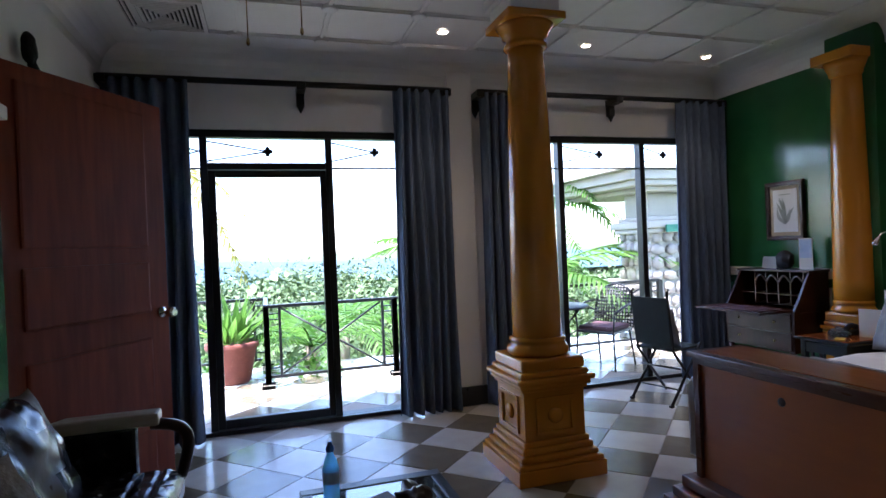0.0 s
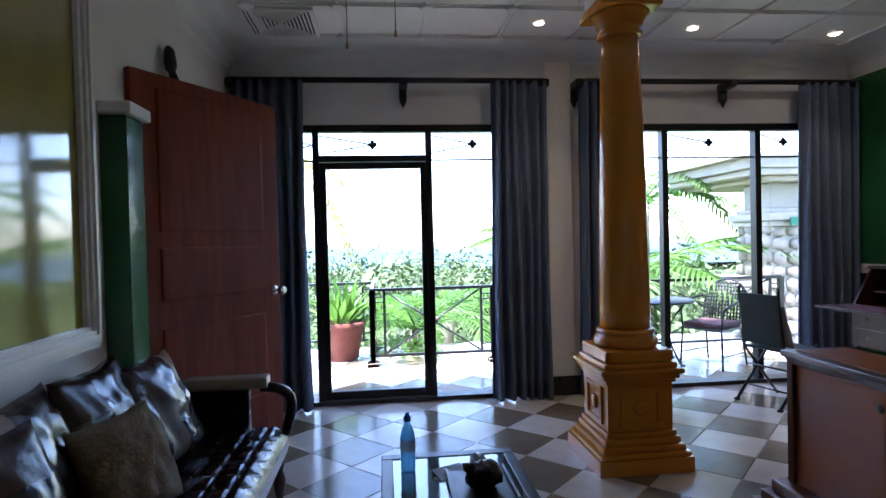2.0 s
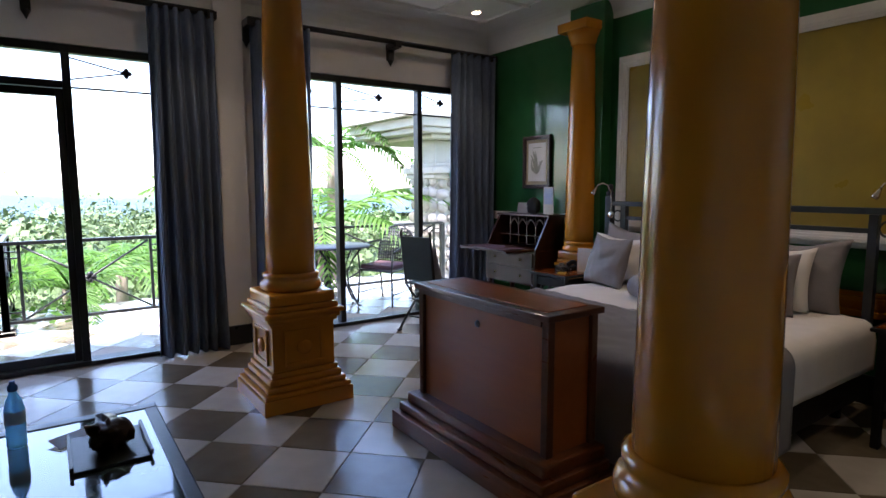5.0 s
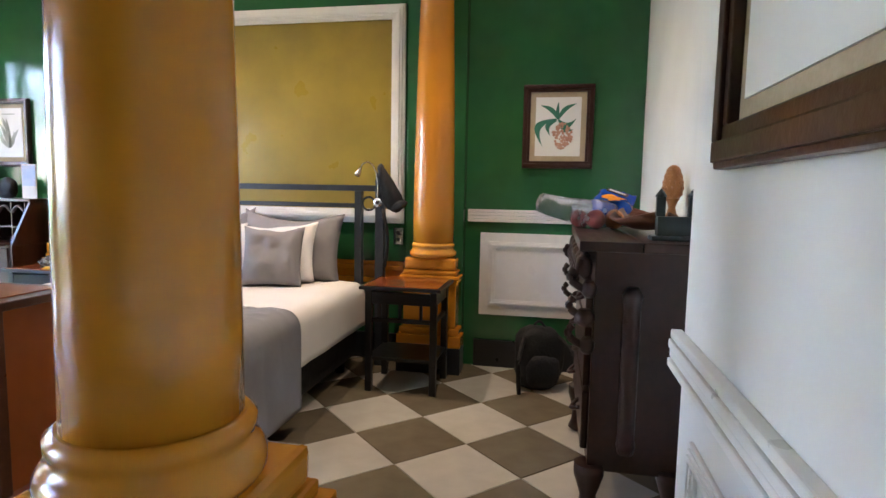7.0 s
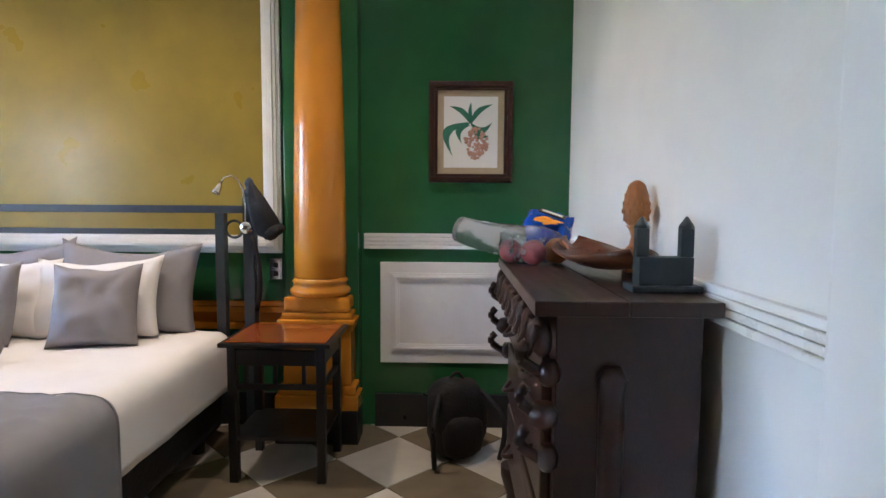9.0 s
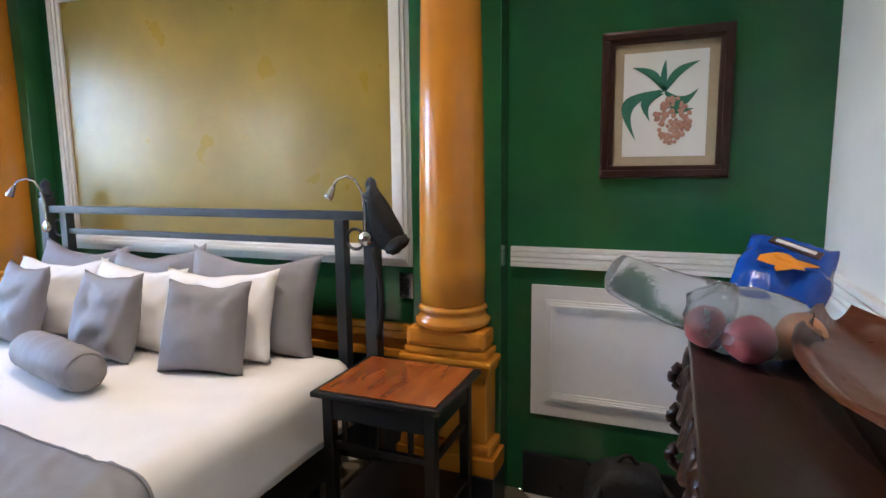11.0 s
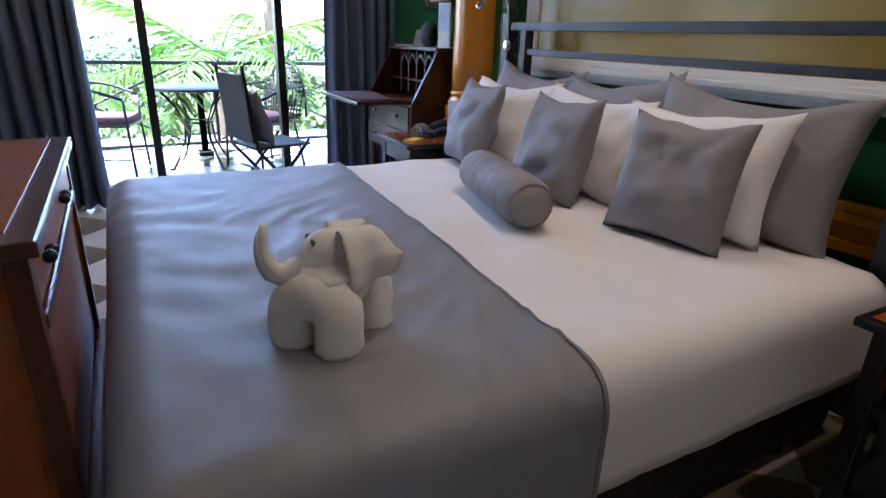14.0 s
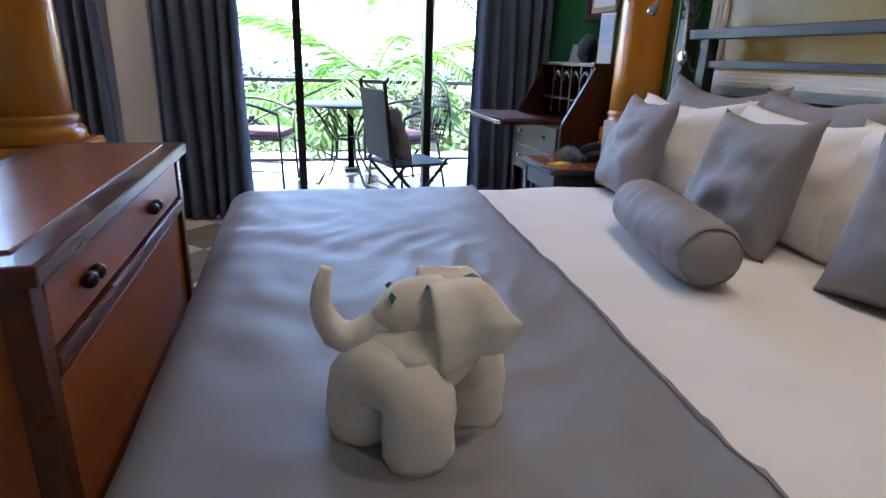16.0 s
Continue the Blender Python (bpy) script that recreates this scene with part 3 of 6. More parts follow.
def ring_bm(c, r, t, flat=False):
    """A closed ring in the yz plane, or lying flat."""
    bm = bmesh.new()
    n = 20
    rings = []
    for i in range(n):
        a = 2 * math.pi * i / n
        d = Vector((math.cos(a), math.sin(a), 0)) if flat else Vector((0, math.cos(a), math.sin(a)))
        up = Vector((0, 0, 1)) if flat else Vector((1, 0, 0))
        rings.append([bm.verts.new(Vector(c) + d * (r + t * math.cos(b)) + up * t * math.sin(b)) for b in (0, 1.57, 3.14, 4.71)])
    for i in range(n):
        a, b = rings[i], rings[(i + 1) % n]
        for k in range(4):
            bm.faces.new((a[k], a[(k + 1) % 4], b[(k + 1) % 4], b[k]))
    return bm


# ---- bed ----
BY = -2.96


def rounded_sheet(x0, x1, y0, y1, top, bottom, rad, seed, nx=60, ny=70, foot=True, skew=0.0, wrinkle=0.5):
    """Cloth over a mattress: flat on top, curving down on both long sides and, with foot, over the end x0."""
    bm = bmesh.new()
    rows = []
    drop = top - bottom
    def prof(s, half, dr):
        # distance from the middle line to a place across and a depth below the top
        flat = half - rad
        a = abs(s)
        if a <= flat:
            return a, 0.0
        arc_l = rad * math.pi / 2
        if a <= flat + arc_l:
            t = (a - flat) / rad
            return flat + rad * math.sin(t), rad * (1 - math.cos(t))
        return half, rad + a - flat - arc_l
    half = (y1 - y0) / 2
    tot = half - rad + rad * math.pi / 2 + drop - rad
    cyy = (y0 + y1) / 2
    lenx = x1 - x0
    totx = lenx - rad + rad * math.pi / 2 + drop - rad if foot else lenx
    for i in range(nx + 1):
        row = []
        sx = totx * i / nx
        for j in range(ny + 1):
            sy = -tot + 2 * tot * j / ny
            a, dz = prof(sy, half, drop)
            if foot and sx > lenx - rad:
                t = (sx - (lenx - rad)) / rad
                if t <= math.pi / 2:
                    dx, dzx = lenx - rad + rad * math.sin(t), rad * (1 - math.cos(t))
                else:
                    dx, dzx = lenx, rad + (t - math.pi / 2) * rad
            else:
                dx, dzx = sx, 0.0
            down = max(dz, dzx) if dz * dzx == 0 else min(drop, math.hypot(dz, dzx))
            y = cyy + math.copysign(a, sy)
            x = x1 - dx + skew * (y - cyy) * max(0, 1 - dx / lenx)
            if dz > 0.03 and dzx > 0.03:
                x += 0.06 * min(1, dz / 0.1)
                y -= math.copysign(0.06 * min(1, dzx / 0.1), sy)
            w = 0.006 * noise.noise((x * 3, y * 3, seed)) + 0.007 * noise.noise((x * 9 + y * 4, y * 7 - x * 3, seed)) * (dz == 0)
            fold = x * 0.8 + y
            w += wrinkle * 0.012 * (crease(fold * 3.0, (x - y) * 8, seed) * max(0, 0.35 + noise.noise((x * 1.7, y * 1.7, seed + 9)))) * (1 if down < rad else 0.4)
            side = 0.012 * noise.noise((x * 6, down * 2, seed + 4)) if down > rad else 0
            row.append(bm.verts.new((x, y + math.copysign(side, sy), max(0.02, top - down + w))))
        rows.append(row)
    for a, b in zip(rows, rows[1:]):
        for j in range(ny):
            f = bm.faces.new((a[j], a[j + 1], b[j + 1], b[j]))
            f.smooth = True
    return bm


bed = thing("bed", "king size bed made up with white sheets, black metal headboard", "bed")
part("base", B(-2.1, -0.28, BY - 0.93, BY + 0.93, 0.1, 0.34, bev=0.02), RUBBER, bed, "black box base")
for x in (-2.0, -0.4):
    for y in (BY - 0.85, BY + 0.85):
        part("leg", bm_lathe(bmesh.new(), [(0.03, 0), (0.035, 0.1)], 12, (x, y, 0)), RUBBER, bed)
sh = part("sheet", rounded_sheet(-2.11, -0.25, BY - 0.975, BY + 0.975, 0.595, 0.3, 0.09, 1), SHEET, bed, "white cotton sheet over the mattress")
sh.modifiers.new("thick", 'SOLIDIFY').thickness = 0.006
hb = part("headboard", B(-0.19, -0.15, BY - 1.02, BY + 1.02, 1.215, 1.255, bev=0.004), IRON, bed, "dark blue-grey metal headboard")
part("rail", B(-0.185, -0.155, BY - 0.9, BY + 0.9, 1.1, 1.13, bev=0.003), IRON, hb)
part("rail", B(-0.185, -0.155, BY - 0.9, BY + 0.9, 0.5, 0.53, bev=0.003), IRON, hb)
for s in (-1, 1):
    part("post", B(-0.195, -0.145, BY + s * 0.9 - 0.025, BY + s * 0.9 + 0.025, 0.3, 1.215, bev=0.003), IRON, hb)
    bm = B(-0.2, -0.14, BY + s * 1.055 - 0.03, BY + s * 1.055 + 0.03, 0, 1.3, bev=0.004)
    bm_lathe(bm, [(0.02, 1.3), (0.035, 1.315), (0.035, 1.33), (0.018, 1.345), (0.026, 1.37), (0.02, 1.39), (0.004, 1.405)], 12, (-0.17, BY + s * 1.055, 0))
    part("post", bm, IRON, hb)
    part("ring", ring_bm((-0.17, BY + s * 0.97, 1.13), 0.045, 0.007), IRON, hb)

runner = part("bed_runner", rounded_sheet(-2.14, -1.24, BY - 1.0, BY + 1.0, 0.608, 0.1, 0.1, 3, nx=110, ny=150, skew=0.075, wrinkle=0.85), GREY)
runner.modifiers.new("thick", 'SOLIDIFY').thickness = 0.006
runner_edge = [Vector(v.co) + Vector((-0.012, 0, 0.006)) for v in list(runner.data.vertices)[:151:2]]
part("hem", bm_tube(bmesh.new(), runner_edge, 0.002, 6), GREY, runner, "stitched hem along the edge")
tagged(runner, "grey satin bed throw draped over the foot of bed", "bed throw")


def put_pillow(name, label, cat, group, w, h, d, mtl, x, y, z, lean, turn, seed, spin=0, slump=0.0):
    ob = part(name, pillow(w, h, d, seed, slump=slump), mtl)
    ob.matrix_world = pose(x, y, z, 0, 0, -90 + turn) @ pose(0, 0, 0, -lean, 0, 0) @ pose(0, 0, 0, 0, spin, 0)
    tagged(ob, label, cat, group)


for k, (y, w) in enumerate(((-3.38, 0.74), (-2.80, 0.66), (-2.22, 0.62))):
    put_pillow("pillow", "large grey pillow leaning on the headboard", "pillow", "grey back pillows", w, 0.49, 0.2, GREYC, -0.30, y, 0.59, 13, (3, -2, 4)[k], k, (2, -4, 3)[k], 0.7)
for k, y in enumerate((-3.32, -2.78, -2.24)):
    put_pillow("pillow", "white cotton pillow in the middle row", "pillow", "white pillows", 0.64, 0.42, 0.2, SHEET, -0.45, y, 0.595, 18, (2, -3, 2)[k], 5 + k, (-2, 2, -1)[k], 0.45)
for k, (x, y, tn) in enumerate(((-0.615, -3.42, 10), (-0.635, -2.84, -4), (-0.62, -2.2, -10))):
    put_pillow("cushion", "square grey satin cushion in the front row", "cushion", "grey cushions", (0.4, 0.42, 0.43)[k], (0.4, 0.41, 0.42)[k], 0.17, GREYC, x, y, 0.592, 17, tn, 9 + k, (0, -1, 1)[k], 0.3)


def bolster():
    n, L, R = 40, 0.62, 0.092
    bm = bmesh.new()
    rings = []
    for i in range(n + 1):
        u = -1 + 2 * i / n
        r = R * (1 - abs(u) ** 9) ** 0.5 if abs(u) < 1 else 0.004
        ring = []
        for k in range(20):
            a = 2 * math.pi * k / 20
            rr = r * (1 + 0.06 * noise.noise((u * 4, math.cos(a) * 2, math.sin(a) * 2)) - 0.09 * crease(u * 7, math.cos(a) * 1.6, math.sin(a) * 1.6))
            ring.append(bm.verts.new((u * L / 2, rr * math.cos(a), rr * math.sin(a) * 0.94 + R * 0.94)))
        rings.append(ring)
    for a, b in zip(rings, rings[1:]):
        for k in range(20):
            f = bm.faces.new((a[k], a[(k + 1) % 20], b[(k + 1) % 20], b[k]))
            f.smooth = True
    bm.faces.new(rings[-1])
    bm.faces.new(list(reversed(rings[0])))
    ob = part("bolster", bm, GREYC)
    ob.matrix_world = pose(-0.875, -2.93, 0.596, 0, 0, 76)
    for end in (-1, 1):
        part("piping", ring_bm((end * L * 0.44, 0, R * 0.94), R * 0.79, 0.004), GREYC, ob)
    tagged(ob, "small grey satin bolster lying before the cushions", "bolster")


bolster()


def blob(bm, c, r, rot=(0, 0, 0), seed=0, amp=0.04, sub=3, sq=1.0):
    m = pose(*c, *rot)
    res = bmesh.ops.create_icosphere(bm, subdivisions=sub, radius=1)
    for v in res["verts"]:
        p = v.co.copy()
        w = 1 + amp * noise.noise((p.x * 2 + seed, p.y * 2, p.z * 2)) + amp * 0.5 * noise.noise((p.x * 5 + seed, p.y * 5, p.z * 5))
        p = Vector([math.copysign(abs(q) ** sq, q) for q in p])
        v.co = m @ Vector((p.x * r[0] * w, p.y * r[1] * w, p.z * r[2] * w))
    for v in res["verts"]:
        for f in v.link_faces:
            f.smooth = True


def towel_roll(bm, pts, r, seed, taper=None, ring=18):
    """A soft rolled towel along a path, with flat rolled ends and shallow wraps."""
    pts = [Vector(p) for p in pts]
    n = len(pts)
    rings = []
    for k, p in enumerate(pts):
        d = (pts[min(k + 1, n - 1)] - pts[max(k - 1, 0)]).normalized()
        sd = d.cross(Vector((0.93, 0.1, 0.35))).normalized()
        up = sd.cross(d)
        rad = r if taper is None else r + (taper - r) * (k / (n - 1)) ** 0.8
        row = []
        for i in range(ring):
            a = 2 * math.pi * i / ring
            q = rad * (1 + 0.09 * noise.noise((math.cos(a) * 1.4 + seed, math.sin(a) * 1.4, k * 0.5)) - 0.07 * crease(math.cos(a) + seed, math.sin(a), k * 0.33))
            row.append(bm.verts.new(p + q * (math.cos(a) * sd + math.sin(a) * up)))
        rings.append(row)
    for a, b in zip(rings, rings[1:]):
        for i in range(ring):
            f = bm.faces.new((a[i], a[(i + 1) % ring], b[(i + 1) % ring], b[i]))
            f.smooth = True
    for row, p in ((rings[0], pts[0]), (rings[-1], pts[-1])):
        c = bm.verts.new(p)
        for i in range(ring):
            bm.faces.new((row[i], row[(i + 1) % ring], c))


def towel_elephant():
    """Stands with its feet towards -x; the head is turned aside."""
    bm = bmesh.new()
    for x, sd in ((-0.06, 1), (0.07, 4)):
        arch = [(x + dx, y * 0.92, z * 0.9) for dx, y, z in ((0, -0.058, 0.0), (0, -0.058, 0.012), (0, -0.058, 0.03), (0, -0.058, 0.05), (0, -0.058, 0.068), (0, -0.054, 0.09), (0, -0.04, 0.108), (0, -0.018, 0.115), (0, 0.018, 0.115), (0, 0.04, 0.108), (0, 0.054, 0.09), (0, 0.058, 0.068), (0, 0.058, 0.05), (0, 0.058, 0.03), (0, 0.058, 0.012), (0, 0.058, 0.0))]
        towel_roll(bm, arch, 0.052, sd)
    blob(bm, (0.01, 0, 0.12), (0.1, 0.085, 0.05), seed=8, sq=0.8, amp=0.12)
    turn = pose(0.0, 0, 0, 0, 0, -42)
    h = bmesh.new()
    blob(h, (-0.004, 0, 0.18), (0.066, 0.044, 0.044), (0, -24, 0), seed=9, amp=0.1)
    trunk = [(-0.02, 0, 0.172), (-0.045, 0, 0.158), (-0.072, 0, 0.146), (-0.098, 0, 0.142), (-0.118, 0, 0.152), (-0.13, 0, 0.172), (-0.136, 0, 0.196), (-0.134, 0, 0.222), (-0.126, 0, 0.246)]
    towel_roll(h, trunk, 0.038, 2, 0.009, 14)
    n = 12
    for s in (-1, 1):
        grid = []
        for i in range(n + 1):
            u = i / n
            row = []
            for j in range(n + 1):
                v = j / n
                wide = 0.04 + 0.085 * math.sin(math.pi / 2 * min(1, u * 1.5))
                x = 0.004 + v * wide * (1 - 0.25 * max(0, u - 0.6)) + 0.012 * u
                y = s * (0.022 + 0.062 * math.sin(math.pi / 2 * min(1, u * 1.9)) + 0.008 * math.cos(math.pi * 3 * v + s) * u - 0.02 * v)
                drop = 0.225 - 0.1 * v if s == 1 else 0.1 - 0.03 * v
                z = 0.214 + 0.026 * math.sin(math.pi * min(1, u * 2.6)) - drop * max(0, u - 0.08)
                row.append(h.verts.new((x, y, z)))
            grid.append(row)
        back = [[h.verts.new(q.co + Vector((0.006, -s * 0.011, -0.007))) for q in r] for r in grid]
        for g in (grid, back):
            for i in range(n):
                for j in range(n):
                    f = h.faces.new((g[i][j], g[i][j + 1], g[i + 1][j + 1], g[i + 1][j]))
                    f.smooth = True
        for i in range(n):
            for j in (0, n):
                h.faces.new((grid[i][j], grid[i + 1][j], back[i + 1][j], back[i][j]))
                h.faces.new((grid[j][i], grid[j][i + 1], back[j][i + 1], back[j][i]))
    h.transform(turn)
    spare = bpy.data.meshes.new("head")
    h.to_mesh(spare)
    h.free()
    bm.from_mesh(spare)
    bpy.data.meshes.remove(spare)
    e = part("towel_elephant", bm, TOWEL)
    tagged(e, "white towel folded into an elephant on the grey throw", "towel animal")
    for s in (-1, 1):
        b2 = bmesh.new()
        vs = [b2.verts.new(turn @ Vector(p)) for p in ((-0.045, s * 0.022, 0.208), (-0.042, s * 0.031, 0.202), (-0.036, s * 0.028, 0.211), (-0.041, s * 0.018, 0.214))]
        b2.faces.new(vs)
        q = part("leaf_eye", b2, LEAFINK, e, "small green leaf eye")
        q.modifiers.new("thick", 'SOLIDIFY').thickness = 0.003
    e.matrix_world = pose(-1.72, -3.575, 0.607, 0, 0, 40) @ Matrix.Diagonal((0.95, 0.95, 0.98, 1))


towel_elephant()


# ---- reading lamps on the headboard ----
def reading_lamp(y):
    l = thing("reading_lamp", "chrome gooseneck reading lamp fixed to the headboard post", "reading lamp", "reading lamps", pose(-0.215, y, 1.14))
    part("disc", bm_lathe(bmesh.new(), [(0.03, 0), (0.034, 0.006), (0.03, 0.014), (0.01, 0.018)], 20, m=pose(0, 0, 0, 0, -90, 0)), CHROME, l)
    pts = [(-0.005, 0, 0.0), (-0.005, 0.0, 0.12), (-0.01, 0.01, 0.2), (-0.03, 0.03, 0.255), (-0.06, 0.055, 0.27), (-0.09, 0.078, 0.255), (-0.105, 0.09, 0.225)]
    part("gooseneck", bm_tube(bmesh.new(), pts, 0.006, 10), CHROME, l)
    part("head", bm_lathe(bmesh.new(), [(0.008, 0.02), (0.013, 0.0), (0.02, -0.03), (0.02, -0.045), (0.012, -0.045)], 16, m=pose(-0.108, 0.093, 0.215, 20, 20, 0)), CHROME, l)


reading_lamp(BY - 1.05)
reading_lamp(BY + 1.0)


def hanging_cap():
    c = thing("cap", "black cap hanging on the headboard post", "cap")
    bm = bmesh.new()
    blob(bm, (0, 0, 0), (0.05, 0.085, 0.15), seed=3, amp=0.2)
    for v in bm.verts:
        k = (0.15 - v.co.z) / 0.3
        v.co.y = v.co.y * (0.25 + 0.95 * k) - 0.1 * k + 0.06
        v.co.x *= 0.5 + 0.6 * k
    part("crown", bm, RUBBER, c)
    bm = bmesh.new()
    blob(bm, (-0.02, -0.07, -0.12), (0.04, 0.06, 0.03), (-30, 0, 8), seed=6, amp=0.2)
    part("brim", bm, RUBBER, c)
    c.matrix_world = pose(-0.2, BY - 1.13, 1.24)
    s = part("strap", bm_tube(bmesh.new(), arc((-0.22, BY - 1.08, 1.1), (-0.22, BY - 1.1, 0.7), (0, -0.03, 0)), 0.013, 8), RUBBER)
    tagged(s, "black fabric strap hanging below the cap", "strap")


hanging_cap()


# ---- chest at the foot of the bed ----
def foot_chest():
    X0, X1, Y0, Y1, Z = -2.52, -2.205, -3.5, -2.48, 0.85
    c = thing("chest", "red-brown wooden chest on a stepped plinth at the bed foot", "chest")
    for o, z0, z1, bv in ((0.1, 0, 0.1, 0.006), (0.075, 0.1, 0.15, 0.014), (0.045, 0.15, 0.21, 0.012)):
        part("plinth_step", B(X0 - o * 1.3, X1 + 0.02, Y0 - o, Y1 + o, z0, z1, bev=bv), CEDARM, c, "brown stepped plinth")
    part("body", B(X0 + 0.02, X1 - 0.02, Y0 + 0.02, Y1 - 0.02, 0.21, Z - 0.03), CEDAR, c)
    for (a0, a1, b0, b1) in ((X0, X0 + 0.04, Y0, Y0 + 0.04), (X0, X0 + 0.04, Y1 - 0.04, Y1), (X1 - 0.04, X1, Y0, Y0 + 0.04), (X1 - 0.04, X1, Y1 - 0.04, Y1)):
        part("corner_post", B(a0, a1, b0, b1, 0.21, Z - 0.03, bev=0.004), CEDARD, c)
    t = part("top", B(X0 - 0.02, X1 + 0.02, Y0 - 0.02, Y1 + 0.02, Z - 0.03, Z, bev=0.006), CEDARD, c)
    part("inlay", B(X0 + 0.03, X1 - 0.03, Y0 + 0.04, Y1 - 0.04, Z, Z + 0.004, bev=0.001), CEDAR, t)
    part("moulding", B(X0 - 0.006, X0 + 0.015, Y0 + 0.04, Y1 - 0.04, Z - 0.06, Z - 0.03, bev=0.004), CEDARD, c)
    ym = (Y0 + Y1) / 2
    part("escutcheon", bm_lathe(bmesh.new(), [(0.02, 0), (0.016, 0.006), (0.004, 0.008)], 12, m=pose(X0 + 0.02, ym, Z - 0.14, 0, -90, 0)), DARKW, c)
    d = part("drawer", B(X1 - 0.022, X1 - 0.004, Y0 + 0.05, Y1 - 0.05, Z - 0.145, Z - 0.045, bev=0.004), CEDAR, c)
    part("moulding", B(X1 - 0.025, X1 + 0.004, Y0 + 0.04, Y1 - 0.04, Z - 0.185, Z - 0.155, bev=0.006), CEDARD, c)
    part("panel", B(X1 - 0.022, X1 - 0.01, Y0 + 0.05, Y1 - 0.05, 0.24, Z - 0.2, bev=0.004), CEDAR, c)
    for y in (-3.3, -2.85):
        bm = bmesh.new()
        blob(bm, (X1 + 0.008, y - 0.02, Z - 0.095), (0.014, 0.016, 0.014), sub=2)
        blob(bm, (X1 + 0.008, y + 0.02, Z - 0.095), (0.014, 0.016, 0.014), sub=2)
        bm_tube(bm, [(X1 + 0.006, y - 0.02, Z - 0.095), (X1 + 0.006, y + 0.02, Z - 0.095)], 0.008)
        part("knob", bm, BLACK, d, "black double knob")


foot_chest()


# ---- bedside tables ----
def bedside_table(x0, y0, w, d, label):
    n = thing("bedside_table", label, "bedside table", "bedside tables", pose(x0, y0, 0) @ Matrix.Diagonal((1, 1, 1.025, 1)))
    t = part("tabletop", B(0, w, 0, d, 0.615, 0.635, bev=0.005), BLACK, n, "black edged top")
    part("inlay", B(0.022, w - 0.022, 0.022, d - 0.022, 0.635, 0.64, bev=0.002), NSTOP, t, "orange lacquered wooden panel")
    for x in (0.03, w - 0.07):
        for y in (0.03, d - 0.07):
            part("leg", B(x, x + 0.04, y, y + 0.04, 0, 0.615, bev=0.004), BLACK, n)
    part("apron", B(0.035, 0.06, 0.07, d - 0.07, 0.53, 0.6, bev=0.003), BLACK, n)
    part("apron", B(0.07, w - 0.07, 0.035, 0.06, 0.53, 0.6, bev=0.003), BLACK, n)
    part("apron", B(0.07, w - 0.07, d - 0.06, d - 0.035, 0.53, 0.6, bev=0.003), BLACK, n)
    part("stretcher", B(0.04, 0.06, 0.07, d - 0.07, 0.42, 0.445, bev=0.003), BLACK, n)
    part("stretcher", B(0.07, w - 0.07, 0.04, 0.06, 0.42, 0.445, bev=0.003), BLACK, n)
    part("shelf", B(0.04, w - 0.04, 0.04, d - 0.04, 0.19, 0.21, bev=0.003), BLACK, n)
    for k in range(3):
        y = 0.12 + k * (d - 0.24) / 2
        part("spindle", B(0.042, 0.058, y, y + 0.016, 0.445, 0.53), BLACK, n)


bedside_table(-0.74, -4.56, 0.44, 0.5, "black table with orange lacquered top beside the bed")
bedside_table(-0.80, -1.98, 0.47, 0.42, "black table with lacquered top holding phone and papers")

ph = thing("telephone", "black desk telephone on the bedside table", "telephone", at=pose(-0.5, -1.72, 0.656, 0, 0, 15))
bm = B(-0.09, 0.09, -0.07, 0.07, 0, 0.035, bev=0.008)
part("body", bm, RUBBER, ph)
bm = bm_tube(bmesh.new(), arc((-0.08, -0.05, 0.05), (0.08, -0.05, 0.05), (0, 0, 0.02)), 0.02, 10)
part("handset", bm, RUBBER, ph)
bm = bmesh.new()
blob(bm, (0, 0, 0.03), (0.07, 0.05, 0.035), seed=4, amp=0.5)
tagged(part("crumpled_wrapper", bm, PLASTIC), "crumpled clear wrapper on the bedside table", "wrapper").matrix_world = pose(-0.62, -1.78, 0.658)
tagged(part("card", B(-0.05, 0.05, -0.03, 0.03, 0, 0.006), YELL), "yellow card lying on the bedside table", "card").matrix_world = pose(-0.7, -1.85, 0.657, 0, 0, 30)
st = thing("notice_card", "white notice card standing on the bedside table", "card", at=pose(-0.46, -1.9, 0.656, 0, 0, -70))
part("sheet", B(-0.075, 0.075, -0.004, 0.004, 0, 0.2, bev=0.002), PAPER, st)
part("foot", B(-0.05, 0.05, -0.03, 0.03, 0, 0.006), PAPER, st)

ol = thing("wall_outlet", "steel wall socket plate on the green wall", "socket", at=pose(-0.006, -4.1, 0.9))
part("plate", B(-0.008, 0.005, -0.035, 0.035, -0.06, 0.06, bev=0.003), CHROME, ol)
for z in (-0.028, 0.02):
    part("socket", B(-0.011, -0.006, -0.014, 0.014, z - 0.012, z + 0.016, bev=0.001), RUBBER, ol)


